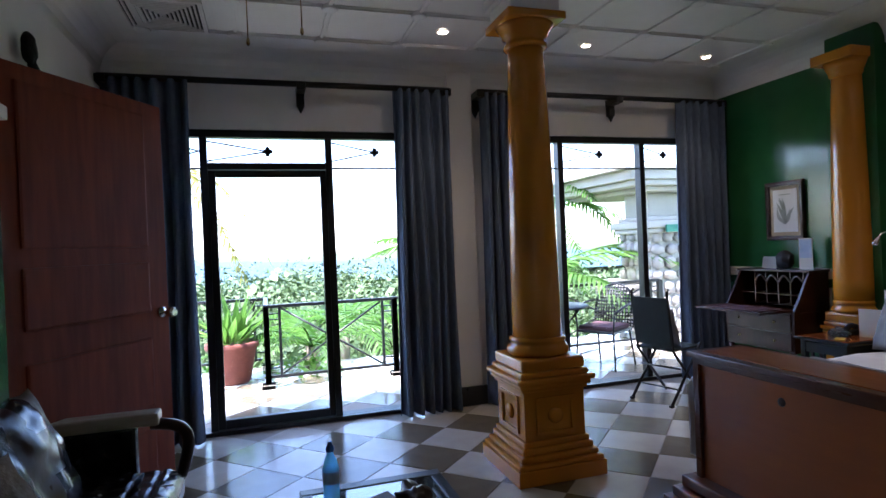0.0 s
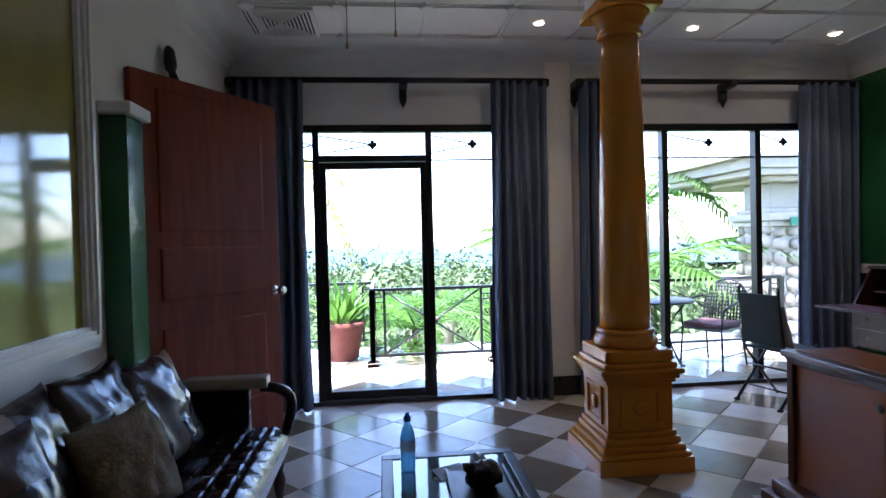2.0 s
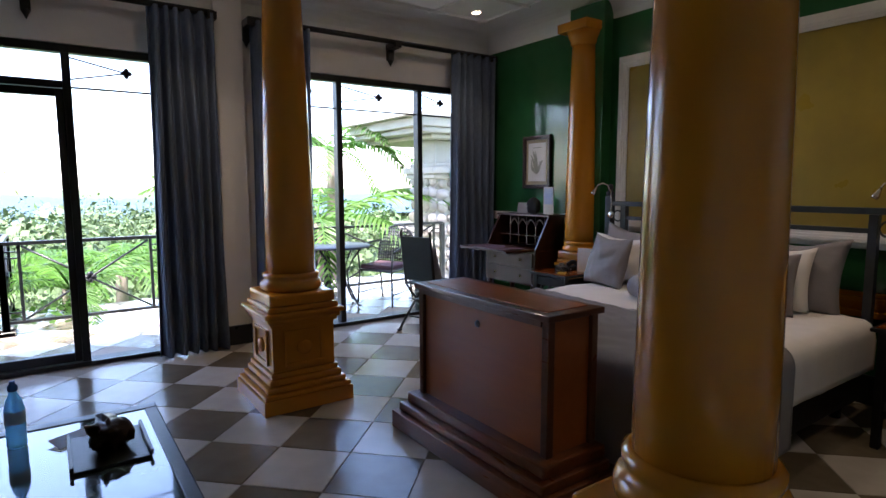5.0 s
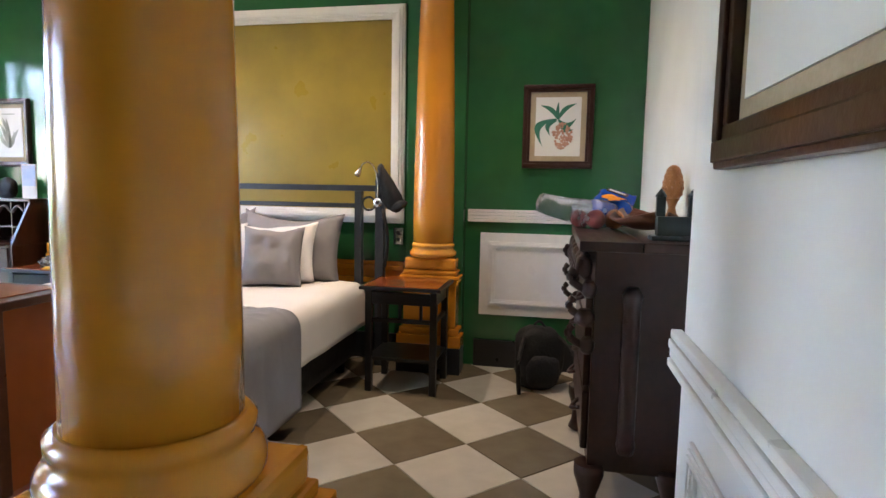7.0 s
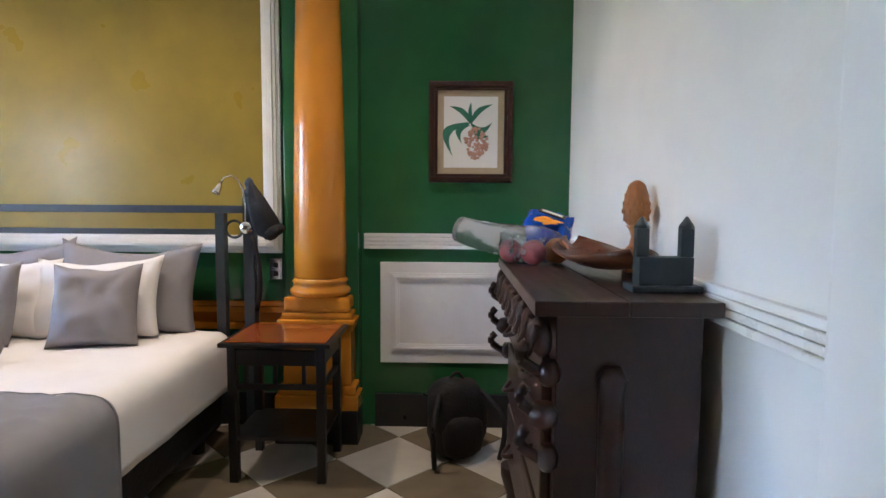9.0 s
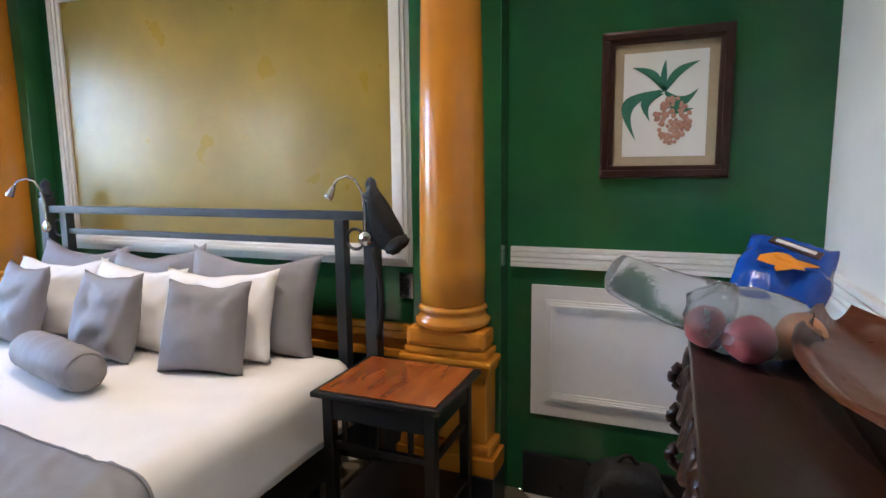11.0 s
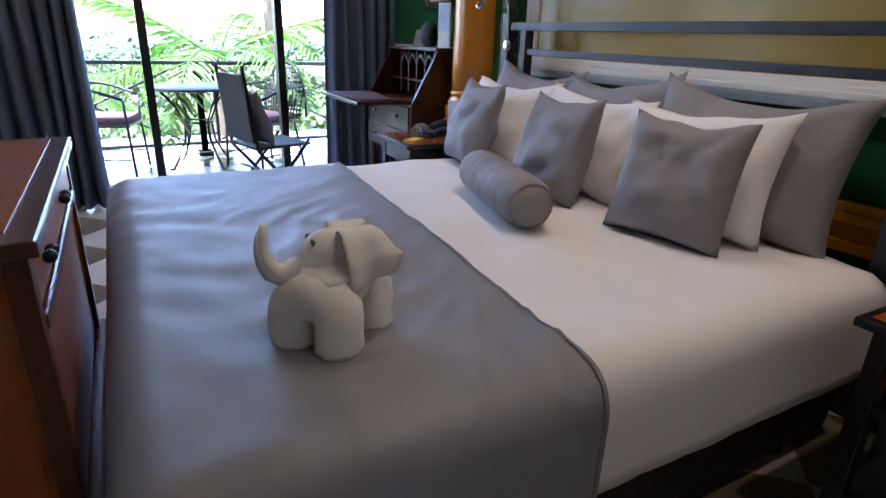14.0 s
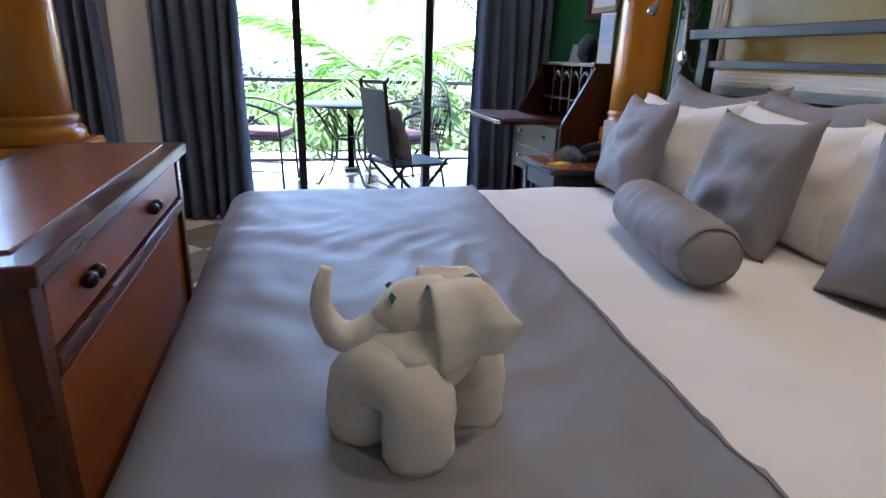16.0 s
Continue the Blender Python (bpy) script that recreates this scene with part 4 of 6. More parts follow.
# ---- writing desk ----
def secretary_desk():
    d = thing("secretary_desk", "dark mahogany writing desk with its sloping flap open", "desk")
    y0, y1 = -1.24, -0.5
    part("carcass", B(-0.42, -0.03, y0, y1, 0.42, 0.76, bev=0.004), DESKW, d)
    for a in (y0, y1 - 0.022):
        bm = bmesh.new()
        pr = [(-0.42, 0.76), (-0.03, 0.76), (-0.03, 1.085), (-0.24, 1.085)]
        vs = [[bm.verts.new((x, a + k, z)) for x, z in pr] for k in (0, 0.022)]
        bm.faces.new(vs[0])
        bm.faces.new(list(reversed(vs[1])))
        for i in range(4):
            j = (i + 1) % 4
            bm.faces.new((vs[0][i], vs[1][i], vs[1][j], vs[0][j]))
        part("side", bm, DESKW, d)
    part("top", B(-0.26, -0.02, y0 - 0.01, y1 + 0.01, 1.085, 1.105, bev=0.004), DESKW, d)
    part("back", B(-0.045, -0.03, y0 + 0.022, y1 - 0.022, 0.76, 1.085), DESKW, d)
    part("flap", B(-0.78, -0.42, y0 + 0.01, y1 - 0.01, 0.765, 0.787, bev=0.004), DESKW, d, "open writing flap")
    part("writing_pad", B(-0.73, -0.47, y0 + 0.1, y1 - 0.1, 0.787, 0.791), FLOORD, d)
    for k in range(5):
        y = y0 + 0.06 + k * 0.125
        bm = B(-0.235, -0.05, y, y + 0.012, 0.8, 1.08)
        part("divider", bm, DESKW, d)
        if k < 4:
            bm = bmesh.new()
            bm_tube(bm, arc((-0.23, y + 0.012, 1.0), (-0.23, y + 0.125, 1.0), (0, 0, 0.05), 8), 0.012, 6)
            part("arch", bm, DESKW, d)
    part("shelf", B(-0.235, -0.05, y0 + 0.022, y1 - 0.022, 0.88, 0.892), DESKW, d)
    for k, (z0, z1) in enumerate(((0.6, 0.74), (0.44, 0.58))):
        dr = part("drawer", B(-0.432, -0.41, y0 + 0.03, y1 - 0.03, z0, z1, bev=0.004), DESKW, d)
        for y in (y0 + 0.18, y1 - 0.18):
            part("handle", bm_lathe(bmesh.new(), [(0.008, 0), (0.013, 0.012), (0.013, 0.02), (0.004, 0.024)], 12, m=pose(-0.432, y, (z0 + z1) / 2, 0, -90, 0)), BRASS, dr)
    for x in (-0.4, -0.08):
        for y in (y0 + 0.04, y1 - 0.04):
            part("leg", bm_lathe(bmesh.new(), [(0.014, 0), (0.018, 0.05), (0.026, 0.3), (0.022, 0.34), (0.028, 0.42)], 12, (x, y, 0)), DESKW, d)


secretary_desk()
lf = thing("leaflet", "pale blue leaflet standing on the desk top", "leaflet", at=pose(-0.14, -1.13, 1.105, 0, 0, -75))
part("sheet", B(-0.055, 0.055, -0.003, 0.003, 0, 0.27), PAPER, lf)
part("printed_band", B(-0.05, 0.05, -0.0055, -0.003, 0.1, 0.26), BLUEPL, lf)
bm = bmesh.new()
blob(bm, (0, 0, 0.08), (0.05, 0.09, 0.085), seed=12, amp=0.2)
tagged(part("pouch", bm, RUBBER), "black fabric pouch on top of the desk", "pouch").matrix_world = pose(-0.14, -0.92, 1.1)
bm = B(-0.004, 0.004, -0.08, 0.08, 0, 0.11, bev=0.002)
tagged(part("postcard", bm, PATCHL), "small brown postcard leaning on the desk", "postcard").matrix_world = pose(-0.13, -0.74, 1.105, 0, 12, 0)


# ---- pictures ----
def picture(name, label, m, w, h, fw, art):
    """Hangs in the xz plane facing -y, centred at the pose."""
    p = tagged(new(name), label, "picture")
    for i, (o, t, d) in enumerate(((0, fw, 0.03), (fw * 0.15, fw * 0.5, 0.038))):
        bm = bmesh.new()
        a, b = w / 2 - o, h / 2 - o
        bm_box(bm, -a, a, -d, 0, b - t, b, bev=0.004)
        bm_box(bm, -a, a, -d, 0, -b, -b + t, bev=0.004)
        bm_box(bm, -a, -a + t, -d, 0, -b + t, b - t, bev=0.004)
        bm_box(bm, a - t, a, -d, 0, -b + t, b - t, bev=0.004)
        part("picture_frame" if i == 0 else "moulding", bm, FRAMEW, p)
    part("mat", B(-w / 2 + fw, w / 2 - fw, -0.012, -0.002, -h / 2 + fw, h / 2 - fw), MATTE, p, "linen mat")
    iw, ih = w / 2 - fw - 0.034, h / 2 - fw - 0.034
    part("print", B(-iw, iw, -0.016, -0.012, -ih, ih), PAPER, p, "white botanical print")
    art(p, iw, ih)
    p.matrix_world = m
    return p


def flat_leaf(bm, p0, p1, bend, wd, y):
    n = 10
    a, b = [], []
    p0, p1 = Vector(p0), Vector(p1)
    d = (p1 - p0)
    nrm = Vector((-d.y, d.x)).normalized()
    for i in range(n + 1):
        t = i / n
        c = p0 + d * t + nrm * bend * math.sin(math.pi * t)
        w = wd * math.sin(math.pi * min(1, 0.12 + 0.88 * t)) + 0.001
        a.append(bm.verts.new((c.x + nrm.x * w, y, c.y + nrm.y * w)))
        b.append(bm.verts.new((c.x - nrm.x * w, y, c.y - nrm.y * w)))
    for i in range(n):
        bm.faces.new((a[i], a[i + 1], b[i + 1], b[i]))


def orchid_art(p, iw, ih):
    bm = bmesh.new()
    for p0, p1, bend, wd in (((0, 0.05), (-0.115, 0.14), -0.02, 0.014), ((0, 0.05), (0.115, 0.15), 0.02, 0.014), ((0, 0.05), (0.0, 0.16), 0.005, 0.01),
                             ((-0.01, 0.05), (-0.1, -0.13), -0.085, 0.022), ((0, 0.045), (0.115, 0.05), -0.04, 0.018), ((-0.01, 0.04), (-0.05, -0.06), -0.04, 0.016), ((0.02, 0.03), (0.1, -0.02), -0.03, 0.015)):
        flat_leaf(bm, p0, p1, bend, wd, -0.018)
    part("painted_leaves", bm, LEAFINK, p)
    bm = bmesh.new()
    rnd = random.Random(5)
    for k in range(110):
        a, r = rnd.uniform(0, 6.28), math.sqrt(rnd.random())
        x, z = 0.03 + r * 0.062 * math.cos(a), -0.06 + r * 0.085 * math.sin(a)
        s = rnd.uniform(0.007, 0.012)
        bm_lathe(bm, [(s, 0.0), (s * 0.6, 0.0012)], 6, m=pose(x, -0.0165 - 0.0004 * (k % 5), z, 90, 0, 0))
    part("flower_cluster", bm, PINKINK, p)


def grey_art(p, iw, ih):
    bm = bmesh.new()
    rnd = random.Random(8)
    for k in range(9):
        a = rnd.uniform(-1.2, 1.2)
        flat_leaf(bm, (0, -0.12), (0.1 * math.sin(a), rnd.uniform(0.0, 0.13)), rnd.uniform(-0.03, 0.03), 0.016, -0.018)
    part("painted_leaves", bm, GREYINK, p)
    part("caption_bar", B(-0.06, 0.06, -0.018, -0.016, 0.145, 0.152), GREYINK, p)


def map_art(p, iw, ih):
    bm = bmesh.new()
    rnd = random.Random(3)
    for k in range(7):
        x = -iw + 0.1 + k * 0.055
        bm = bmesh.new()
        flat_leaf(bm, (x, -0.2), (x + rnd.uniform(0.01, 0.03), rnd.uniform(-0.17, -0.12)), 0.008, 0.006, -0.018)
        part("blue_mark", bm, BLUEINK, p)


picture("picture", "framed botanical orchid print with linen mat on green wall", pose(-0.001, -5.19, 1.665, 0, 0, -90), 0.46, 0.55, 0.048, orchid_art)
picture("picture", "framed grey botanical print hanging above the desk", pose(-0.001, -0.83, 1.63, 0, 0, -90), 0.40, 0.54, 0.04, grey_art)
picture("picture", "large dark framed print with blue marks on white wall", pose(-3.33, NW + 0.001, 1.74, 0, 0, 180), 0.9, 0.95, 0.07, map_art)


# ---- dresser ----
def dresser():
    X0, X1, Y0, Y1, Z = -1.95, -0.92, -5.7, -5.28, 1.06
    d = thing("dresser", "very dark carved wooden dresser against the white wall", "dresser")
    part("body", B(X0 + 0.06, X1 - 0.06, Y0 + 0.02, Y1 - 0.06, 0.22, Z - 0.03, bev=0.004), DARKW, d)
    n = 2
    for k in range(n):
        a = Y0 + (Y1 - Y0) * k / n
        part("plank", B(X0, X1, a + 0.001, a + (Y1 - Y0) / n - 0.001, Z - 0.035, Z, bev=0.004), DARKW, d)
    for x in (X0 + 0.05, X1 - 0.11):
        for y in (Y0 + 0.03, Y1 - 0.1):
            part("leg", bm_lathe(bmesh.new(), [(0.02, 0), (0.05, 0.02), (0.035, 0.06), (0.03, 0.12), (0.055, 0.2), (0.055, 0.24)], 14, (x + 0.03, y + 0.03, 0)), DARKW, d)
    for k, (z0, z1) in enumerate(((0.28, 0.5), (0.52, 0.74), (0.76, 0.9))):
        dr = part("drawer", B(X0 + 0.1, X1 - 0.1, Y1 - 0.062, Y1 - 0.035, z0, z1, bev=0.008), DARKW, d)
        for x in (X0 + 0.28, X1 - 0.28):
            part("handle", bm_tube(bmesh.new(), arc((x - 0.05, Y1 - 0.035, (z0 + z1) / 2), (x + 0.05, Y1 - 0.035, (z0 + z1) / 2), (0, 0.03, -0.02)), 0.008, 8), DARKW, dr)
    rnd = random.Random(4)
    for x in (X0 + 0.03, X1 - 0.03):
        for k in range(4, 7):
            bm = bmesh.new()
            z = 0.29 + k * 0.1
            s = 0.034 if k % 2 else 0.026
            bm_lathe(bm, [(s * 0.5, -0.03), (s, -0.015), (s * 1.05, 0.01), (s * 0.6, 0.03)], 12, (x, Y1 - 0.04 + 0.012 * (k % 2), z))
            bm_tube(bm, arc((x, Y1 - 0.02, z), (x, Y1 + 0.01, z + 0.07), (0, 0.03, 0)), 0.014, 8)
            part("carving", bm, DARKW, d)
    for k in range(9):
        bm = bmesh.new()
        x = X0 + 0.05 + k * (X1 - X0 - 0.1) / 8
        blob(bm, (x, Y1 - 0.02, Z - 0.09), (0.045, 0.03, 0.05), seed=k, amp=0.3, sub=2)
        bm_tube(bm, arc((x - 0.04, Y1 - 0.01, Z - 0.06), (x + 0.04, Y1 - 0.01, Z - 0.06), (0, 0.02, -0.07)), 0.011, 6)
        part("carving", bm, DARKW, d)
    part("side_pilaster", bm_lathe(bmesh.new(), [(0.028, 0.3), (0.034, 0.33), (0.03, 0.36), (0.03, 0.84), (0.036, 0.87), (0.02, 0.9)], 14, (X0 + 0.05, (Y0 + Y1) / 2 + 0.02, 0)), DARKW, d)


dresser()


# ---- things on the dresser ----
DZ = 1.06
bm = bmesh.new()
blob(bm, (0, 0, 0.068), (0.13, 0.09, 0.068), seed=2, amp=0.22)
bm_tube(bm, [(0.05, 0.0, 0.075), (0.16, 0.02, 0.085), (0.25, 0.03, 0.1), (0.31, 0.04, 0.115)], 0.062, 16, 0.05)
pb = tagged(part("plastic_bag", bm, PLASTIC, smooth=True), "clear plastic bag with fruit lying on the dresser edge", "plastic bag")
pb.matrix_world = pose(-1.15, -5.38, DZ, 0, 0, 48)
for i, (x, y, r, m_) in enumerate(((-1.2, -5.38, 0.045, FRUIT), (-1.12, -5.31, 0.043, FRUIT), (-1.15, -5.47, 0.045, FRUIT2))):
    bm = bmesh.new()
    blob(bm, (0, 0, r), (r, r, r), seed=i, amp=0.06)
    tagged(part("fruit", bm, m_), "ripe round fruit on the dresser", "fruit", "fruit on the dresser").matrix_world = pose(x, y, DZ)
bm = pillow(0.24, 0.34, 0.1, 3, pinch=-0.4)
for v in bm.verts:
    p = v.co * 9
    v.co += Vector((0.01 * noise.noise(p), 0.022 * noise.noise(p * 1.3 + Vector((4, 0, 0))), 0.012 * noise.noise(p + Vector((0, 7, 0)))))
cb = part("snack_bag", bm, FOILB)
cb.matrix_world = pose(-0.93, -5.45, DZ + 0.05, 0, 0, -80) @ pose(0, 0, 0, -62, 0, 0) @ Matrix.Scale(0.82, 4) @ pose(0, 0, 0, 0, 25, 0)
tagged(cb, "crumpled blue snack bag with orange print on the dresser", "snack bag")
bm = bmesh.new()
flat_leaf(bm, (-0.07, 0.13), (0.05, 0.12), 0.02, 0.035, -0.066)
flat_leaf(bm, (-0.02, 0.09), (0.08, 0.15), 0.02, 0.02, -0.067)
part("orange_print", bm, FOILO, cb)
bm = bm_box(bmesh.new(), -0.07, 0.07, -0.066, -0.062, -0.018, 0.018, m=pose(0.01, 0, 0.225, 0, 14, 0))
part("brown_band", bm, DARKW, cb)
bm = bm_box(bmesh.new(), -0.055, 0.055, -0.069, -0.066, -0.007, 0.007, m=pose(0.01, 0, 0.225, 0, 14, 0))
part("pale_band", bm, PAPER, cb)

bm = bmesh.new()
n = 12
g = []
for i in range(n + 1):
    u = -1 + 2 * i / n
    row = []
    for j in range(9):
        v = -1 + 2 * j / 8
        wd = 0.13 * (1 - 0.75 * abs(u) ** 3)
        row.append(bm.verts.new((u * 0.26, v * wd, 0.012 + 0.05 * v * v + 0.06 * u * u)))
    g.append(row)
for a, b in zip(g, g[1:]):
    for j in range(8):
        f = bm.faces.new((a[j], a[j + 1], b[j + 1], b[j]))
        f.smooth = True
tr = part("wooden_tray", bm, CEDARD)
tr.modifiers.new("thick", 'SOLIDIFY').thickness = 0.012
tr.matrix_world = pose(-1.4, -5.56, DZ + 0.006, 0, 0, 4) @ Matrix.Diagonal((1.25, 0.95, 0.75, 1))
tagged(tr, "curved dark wooden leaf-shaped tray on the dresser", "tray")
fi = thing("wooden_finial", "carved honey-coloured wooden pineapple finial on the dresser", "ornament", at=pose(-1.37, -5.68, DZ) @ Matrix.Diagonal((0.64, 0.64, 1.02, 1)))
part("foot", B(-0.055, 0.055, -0.055, 0.055, 0, 0.07, bev=0.008), CARVE, fi)
part("stem", bm_lathe(bmesh.new(), [(0.05, 0.07), (0.03, 0.085), (0.022, 0.11), (0.035, 0.135), (0.05, 0.145)], 20), CARVE, fi)
bm = bm_lathe(bmesh.new(), [(0.03, 0.14), (0.06, 0.16), (0.066, 0.2), (0.055, 0.245), (0.035, 0.275), (0.012, 0.285)], 22)
for k in range(5):
    for i in range(12):
        a = 2 * math.pi * (i + 0.5 * (k % 2)) / 12
        r = (0.06, 0.066, 0.064, 0.055, 0.042)[k]
        blob(bm, (r * math.cos(a), r * math.sin(a), 0.165 + 0.024 * k), (0.005, 0.005, 0.008), sub=1)
part("cone", bm, CARVE, fi)
sd = thing("napkin_stand", "dark teal stand with two pointed uprights on the dresser", "stand", at=pose(-1.78, -5.62, DZ) @ Matrix.Scale(0.78, 4))
part("base", B(-0.055, 0.055, -0.11, 0.11, 0, 0.022, bev=0.006), SLATE, sd)
part("panel", B(-0.035, 0.035, -0.085, 0.085, 0.022, 0.11, bev=0.004), SLATE, sd)
for s in (-1, 1):
    bm = B(-0.018, 0.018, s * 0.07 - 0.02, s * 0.07 + 0.02, 0.11, 0.2, bev=0.004)
    bm_lathe(bm, [(0.027, 0.2), (0.022, 0.212), (0.003, 0.238)], 4, (0, s * 0.07, 0))
    part("upright", bm, SLATE, sd)

bp = thing("backpack", "black backpack standing on the floor by the green wall", "backpack", at=pose(-0.36, -5.12, 0, 0, 0, 20) @ Matrix.Scale(0.84, 4))
bm = bmesh.new()
blob(bm, (0, 0, 0.22), (0.14, 0.18, 0.25), seed=2, amp=0.14, sq=0.75)
part("body", bm, RUBBER, bp)
bm = bmesh.new()
blob(bm, (-0.1, 0, 0.15), (0.08, 0.13, 0.13), seed=5, amp=0.12, sq=0.75)
part("pocket", bm, RUBBER, bp)
for s in (-1, 1):
    part("strap", bm_tube(bmesh.new(), arc((-0.02, s * 0.1, 0.42), (-0.2, s * 0.2, 0.02), (-0.1, s * 0.06, 0.05)), 0.016, 8), RUBBER, bp)
part("handle", bm_tube(bmesh.new(), arc((0, -0.05, 0.45), (0, 0.05, 0.45), (0, 0, 0.05)), 0.01, 8), RUBBER, bp)


# ---- open entrance door ----
def entrance_door():
    hx, hy, ex, ey = -5.68, -2.12, -5.15, -1.24
    ang = math.degrees(math.atan2(ey - hy, ex - hx))
    L = math.hypot(ex - hx, ey - hy)
    d = tagged(new("door_1"), "tall red-brown panelled wooden door standing open", "door", kind="structure")
    part("door_leaf", B(0, L, -0.022, 0.022, 0.01, 2.31, bev=0.004), MAHOG, d)
    for z0, z1 in ((0.12, 0.5), (0.62, 1.0), (1.14, 1.42), (1.5, 2.24)):
        part("raised_panel", B(0.14, L - 0.14, -0.032, 0.032, z0, z1, bev=0.014), MAHOG, d)
    part("door_handle", bm_lathe(bmesh.new(), [(0.032, 0), (0.03, 0.012), (0.012, 0.02), (0.012, 0.045), (0.026, 0.055), (0.03, 0.075), (0.02, 0.09)], 20, m=pose(L - 0.06, -0.022, 1.13, 90, 0, 0)), CHROME, d)
    d.matrix_world = pose(hx, hy, 0, 0, 0, ang)


entrance_door()
orn = thing("wall_ornament", "dark carved ornament on the wall above the door", "ornament", at=pose(WX + 0.05, -1.55, 2.46) @ Matrix.Scale(0.8, 4))
bm = bmesh.new()
blob(bm, (0, 0, 0.07), (0.04, 0.07, 0.1), (20, 0, 0), seed=2, amp=0.2)
blob(bm, (0, 0.09, -0.06), (0.03, 0.04, 0.13), (50, 0, 0), seed=3, amp=0.2)
part("carving", bm, RUBBER, orn)


# ---- sofa ----
def sofa():
    s = thing("sofa", "black leather sofa with carved wooden frame and buttoned seat", "sofa")
    x0, x1, y0, y1 = -5.66, -4.99, -3.95, -1.88
    part("seat_frame", B(x0 + 0.05, x1 - 0.01, y0, y1, 0.3, 0.385, bev=0.01), ARMW, s, "limed brown wooden seat rail")
    # quilted seat with pulled seams
    nx, ny = 42, 96
    bm = bmesh.new()
    g = []
    for i in range(nx + 1):
        row = []
        for j in range(ny + 1):
            u, v = i / nx, j / ny
            a, b = u * 6 % 1, v * 15 % 1
            q = min(a, 1 - a) * 2
            w = min(b, 1 - b) * 2
            puff = 0.015 * (1 - (1 - min(1, q * 2)) ** 2) * (1 - (1 - min(1, w * 2)) ** 2)
            edge = min(1, min(u, 1 - u) * 9) ** 0.5 * min(1, min(v, 1 - v) * 26) ** 0.5
            row.append(bm.verts.new((x0 + 0.12 + (x1 - x0 - 0.12) * u, y0 + 0.02 + (y1 - y0 - 0.04) * v, 0.385 + 0.065 * edge + puff * edge + 0.004 * noise.noise((u * 20, v * 60, 0)))))
        g.append(row)
    for a, b in zip(g, g[1:]):
        for j in range(ny):
            f = bm.faces.new((a[j], a[j + 1], b[j + 1], b[j]))
            f.smooth = True
    part("seat", bm, LEATH, s, "glossy black quilted leather seat")
    bm = bmesh.new()
    for k in range(1, 15):
        y = y0 + 0.02 + (y1 - y0 - 0.04) * k / 15
        for j in range(6):
            x = x0 + 0.12 + (x1 - x0 - 0.12) * (j + 0.25) / 6
            bm_tube(bm, [(x, y, 0.452), (x + 0.05, y, 0.452)], 0.0035, 5)
    part("lacing", bm, PAPER, s, "pale stitching")
    part("backrest", B(x0, x0 + 0.11, y0, y1 - 0.14, 0.385, 0.82, bev=0.03), LEATH, s)
    part("back_rail", B(x0 - 0.005, x0 + 0.1, y0 - 0.02, y1 - 0.13, 0.822, 0.88, bev=0.012), ARMW, s)
    for y in (y0 + 0.03, y1 - 0.03):
        arm = part("armrest", B(x0 + 0.02, x1 - 0.1, y - 0.055, y + 0.055, 0.66, 0.72, bev=0.012), ARMW, s, "flat brown wooden armrest")
        part("arm_support", bm_tube(bmesh.new(), arc((x1 - 0.14, y, 0.66), (x1 - 0.02, y, 0.4), (0.09, 0, 0.07)), 0.028, 10), DARKW, arm)
        part("side_panel", B(x0 + 0.1, x1 - 0.2, y - 0.03, y + 0.03, 0.385, 0.66, bev=0.015), LEATH, s)
        for x in (x0 + 0.09, x1 - 0.06):
            part("leg", bm_lathe(bmesh.new(), [(0.018, 0), (0.026, 0.02), (0.018, 0.05), (0.03, 0.1), (0.036, 0.15), (0.022, 0.2), (0.034, 0.24), (0.034, 0.3)], 14, (x, y, 0)), DARKW, s)


sofa()


def patch_cushion(x, y, z, turn, lean, seed, w=0.46):
    bm = pillow(w, w, 0.2, seed, n=24)
    rnd = random.Random(seed)
    bm.faces.ensure_lookup_table()
    pick = {}
    for f in bm.faces:
        c = f.calc_center_median()
        key = (int((c.x + 5) / (w / 4)), int(c.z / (w / 3)), c.y > 0)
        if key not in pick:
            pick[key] = rnd.choice((0, 0, 0, 1, 1, 1, 0, 1, 2))
        f.material_index = pick[key]
    ob = part("cushion", bm, [LEATH, PATCH, PATCHL])
    ob.matrix_world = pose(x, y, z, 0, 0, turn) @ pose(0, 0, 0, -lean, 0, 0)
    tagged(ob, "patchwork leather cushion in black, brown and cream", "cushion", "patchwork cushions")


patch_cushion(-5.39, -2.42, 0.46, 84, 20, 1, 0.5)
patch_cushion(-5.48, -2.76, 0.47, 92, 14, 2, 0.52)
patch_cushion(-5.48, -3.2, 0.47, 96, 16, 3, 0.52)
patch_cushion(-5.38, -3.52, 0.46, 80, 22, 4, 0.5)
cu = part("cushion", pillow(0.42, 0.40, 0.16, 6), BEIGE)
cu.matrix_world = pose(-5.31, -2.95, 0.46, 0, 0, 76) @ pose(0, 0, 0, -22, 0, 0)
tagged(cu, "beige chenille cushion on the leather sofa", "cushion")


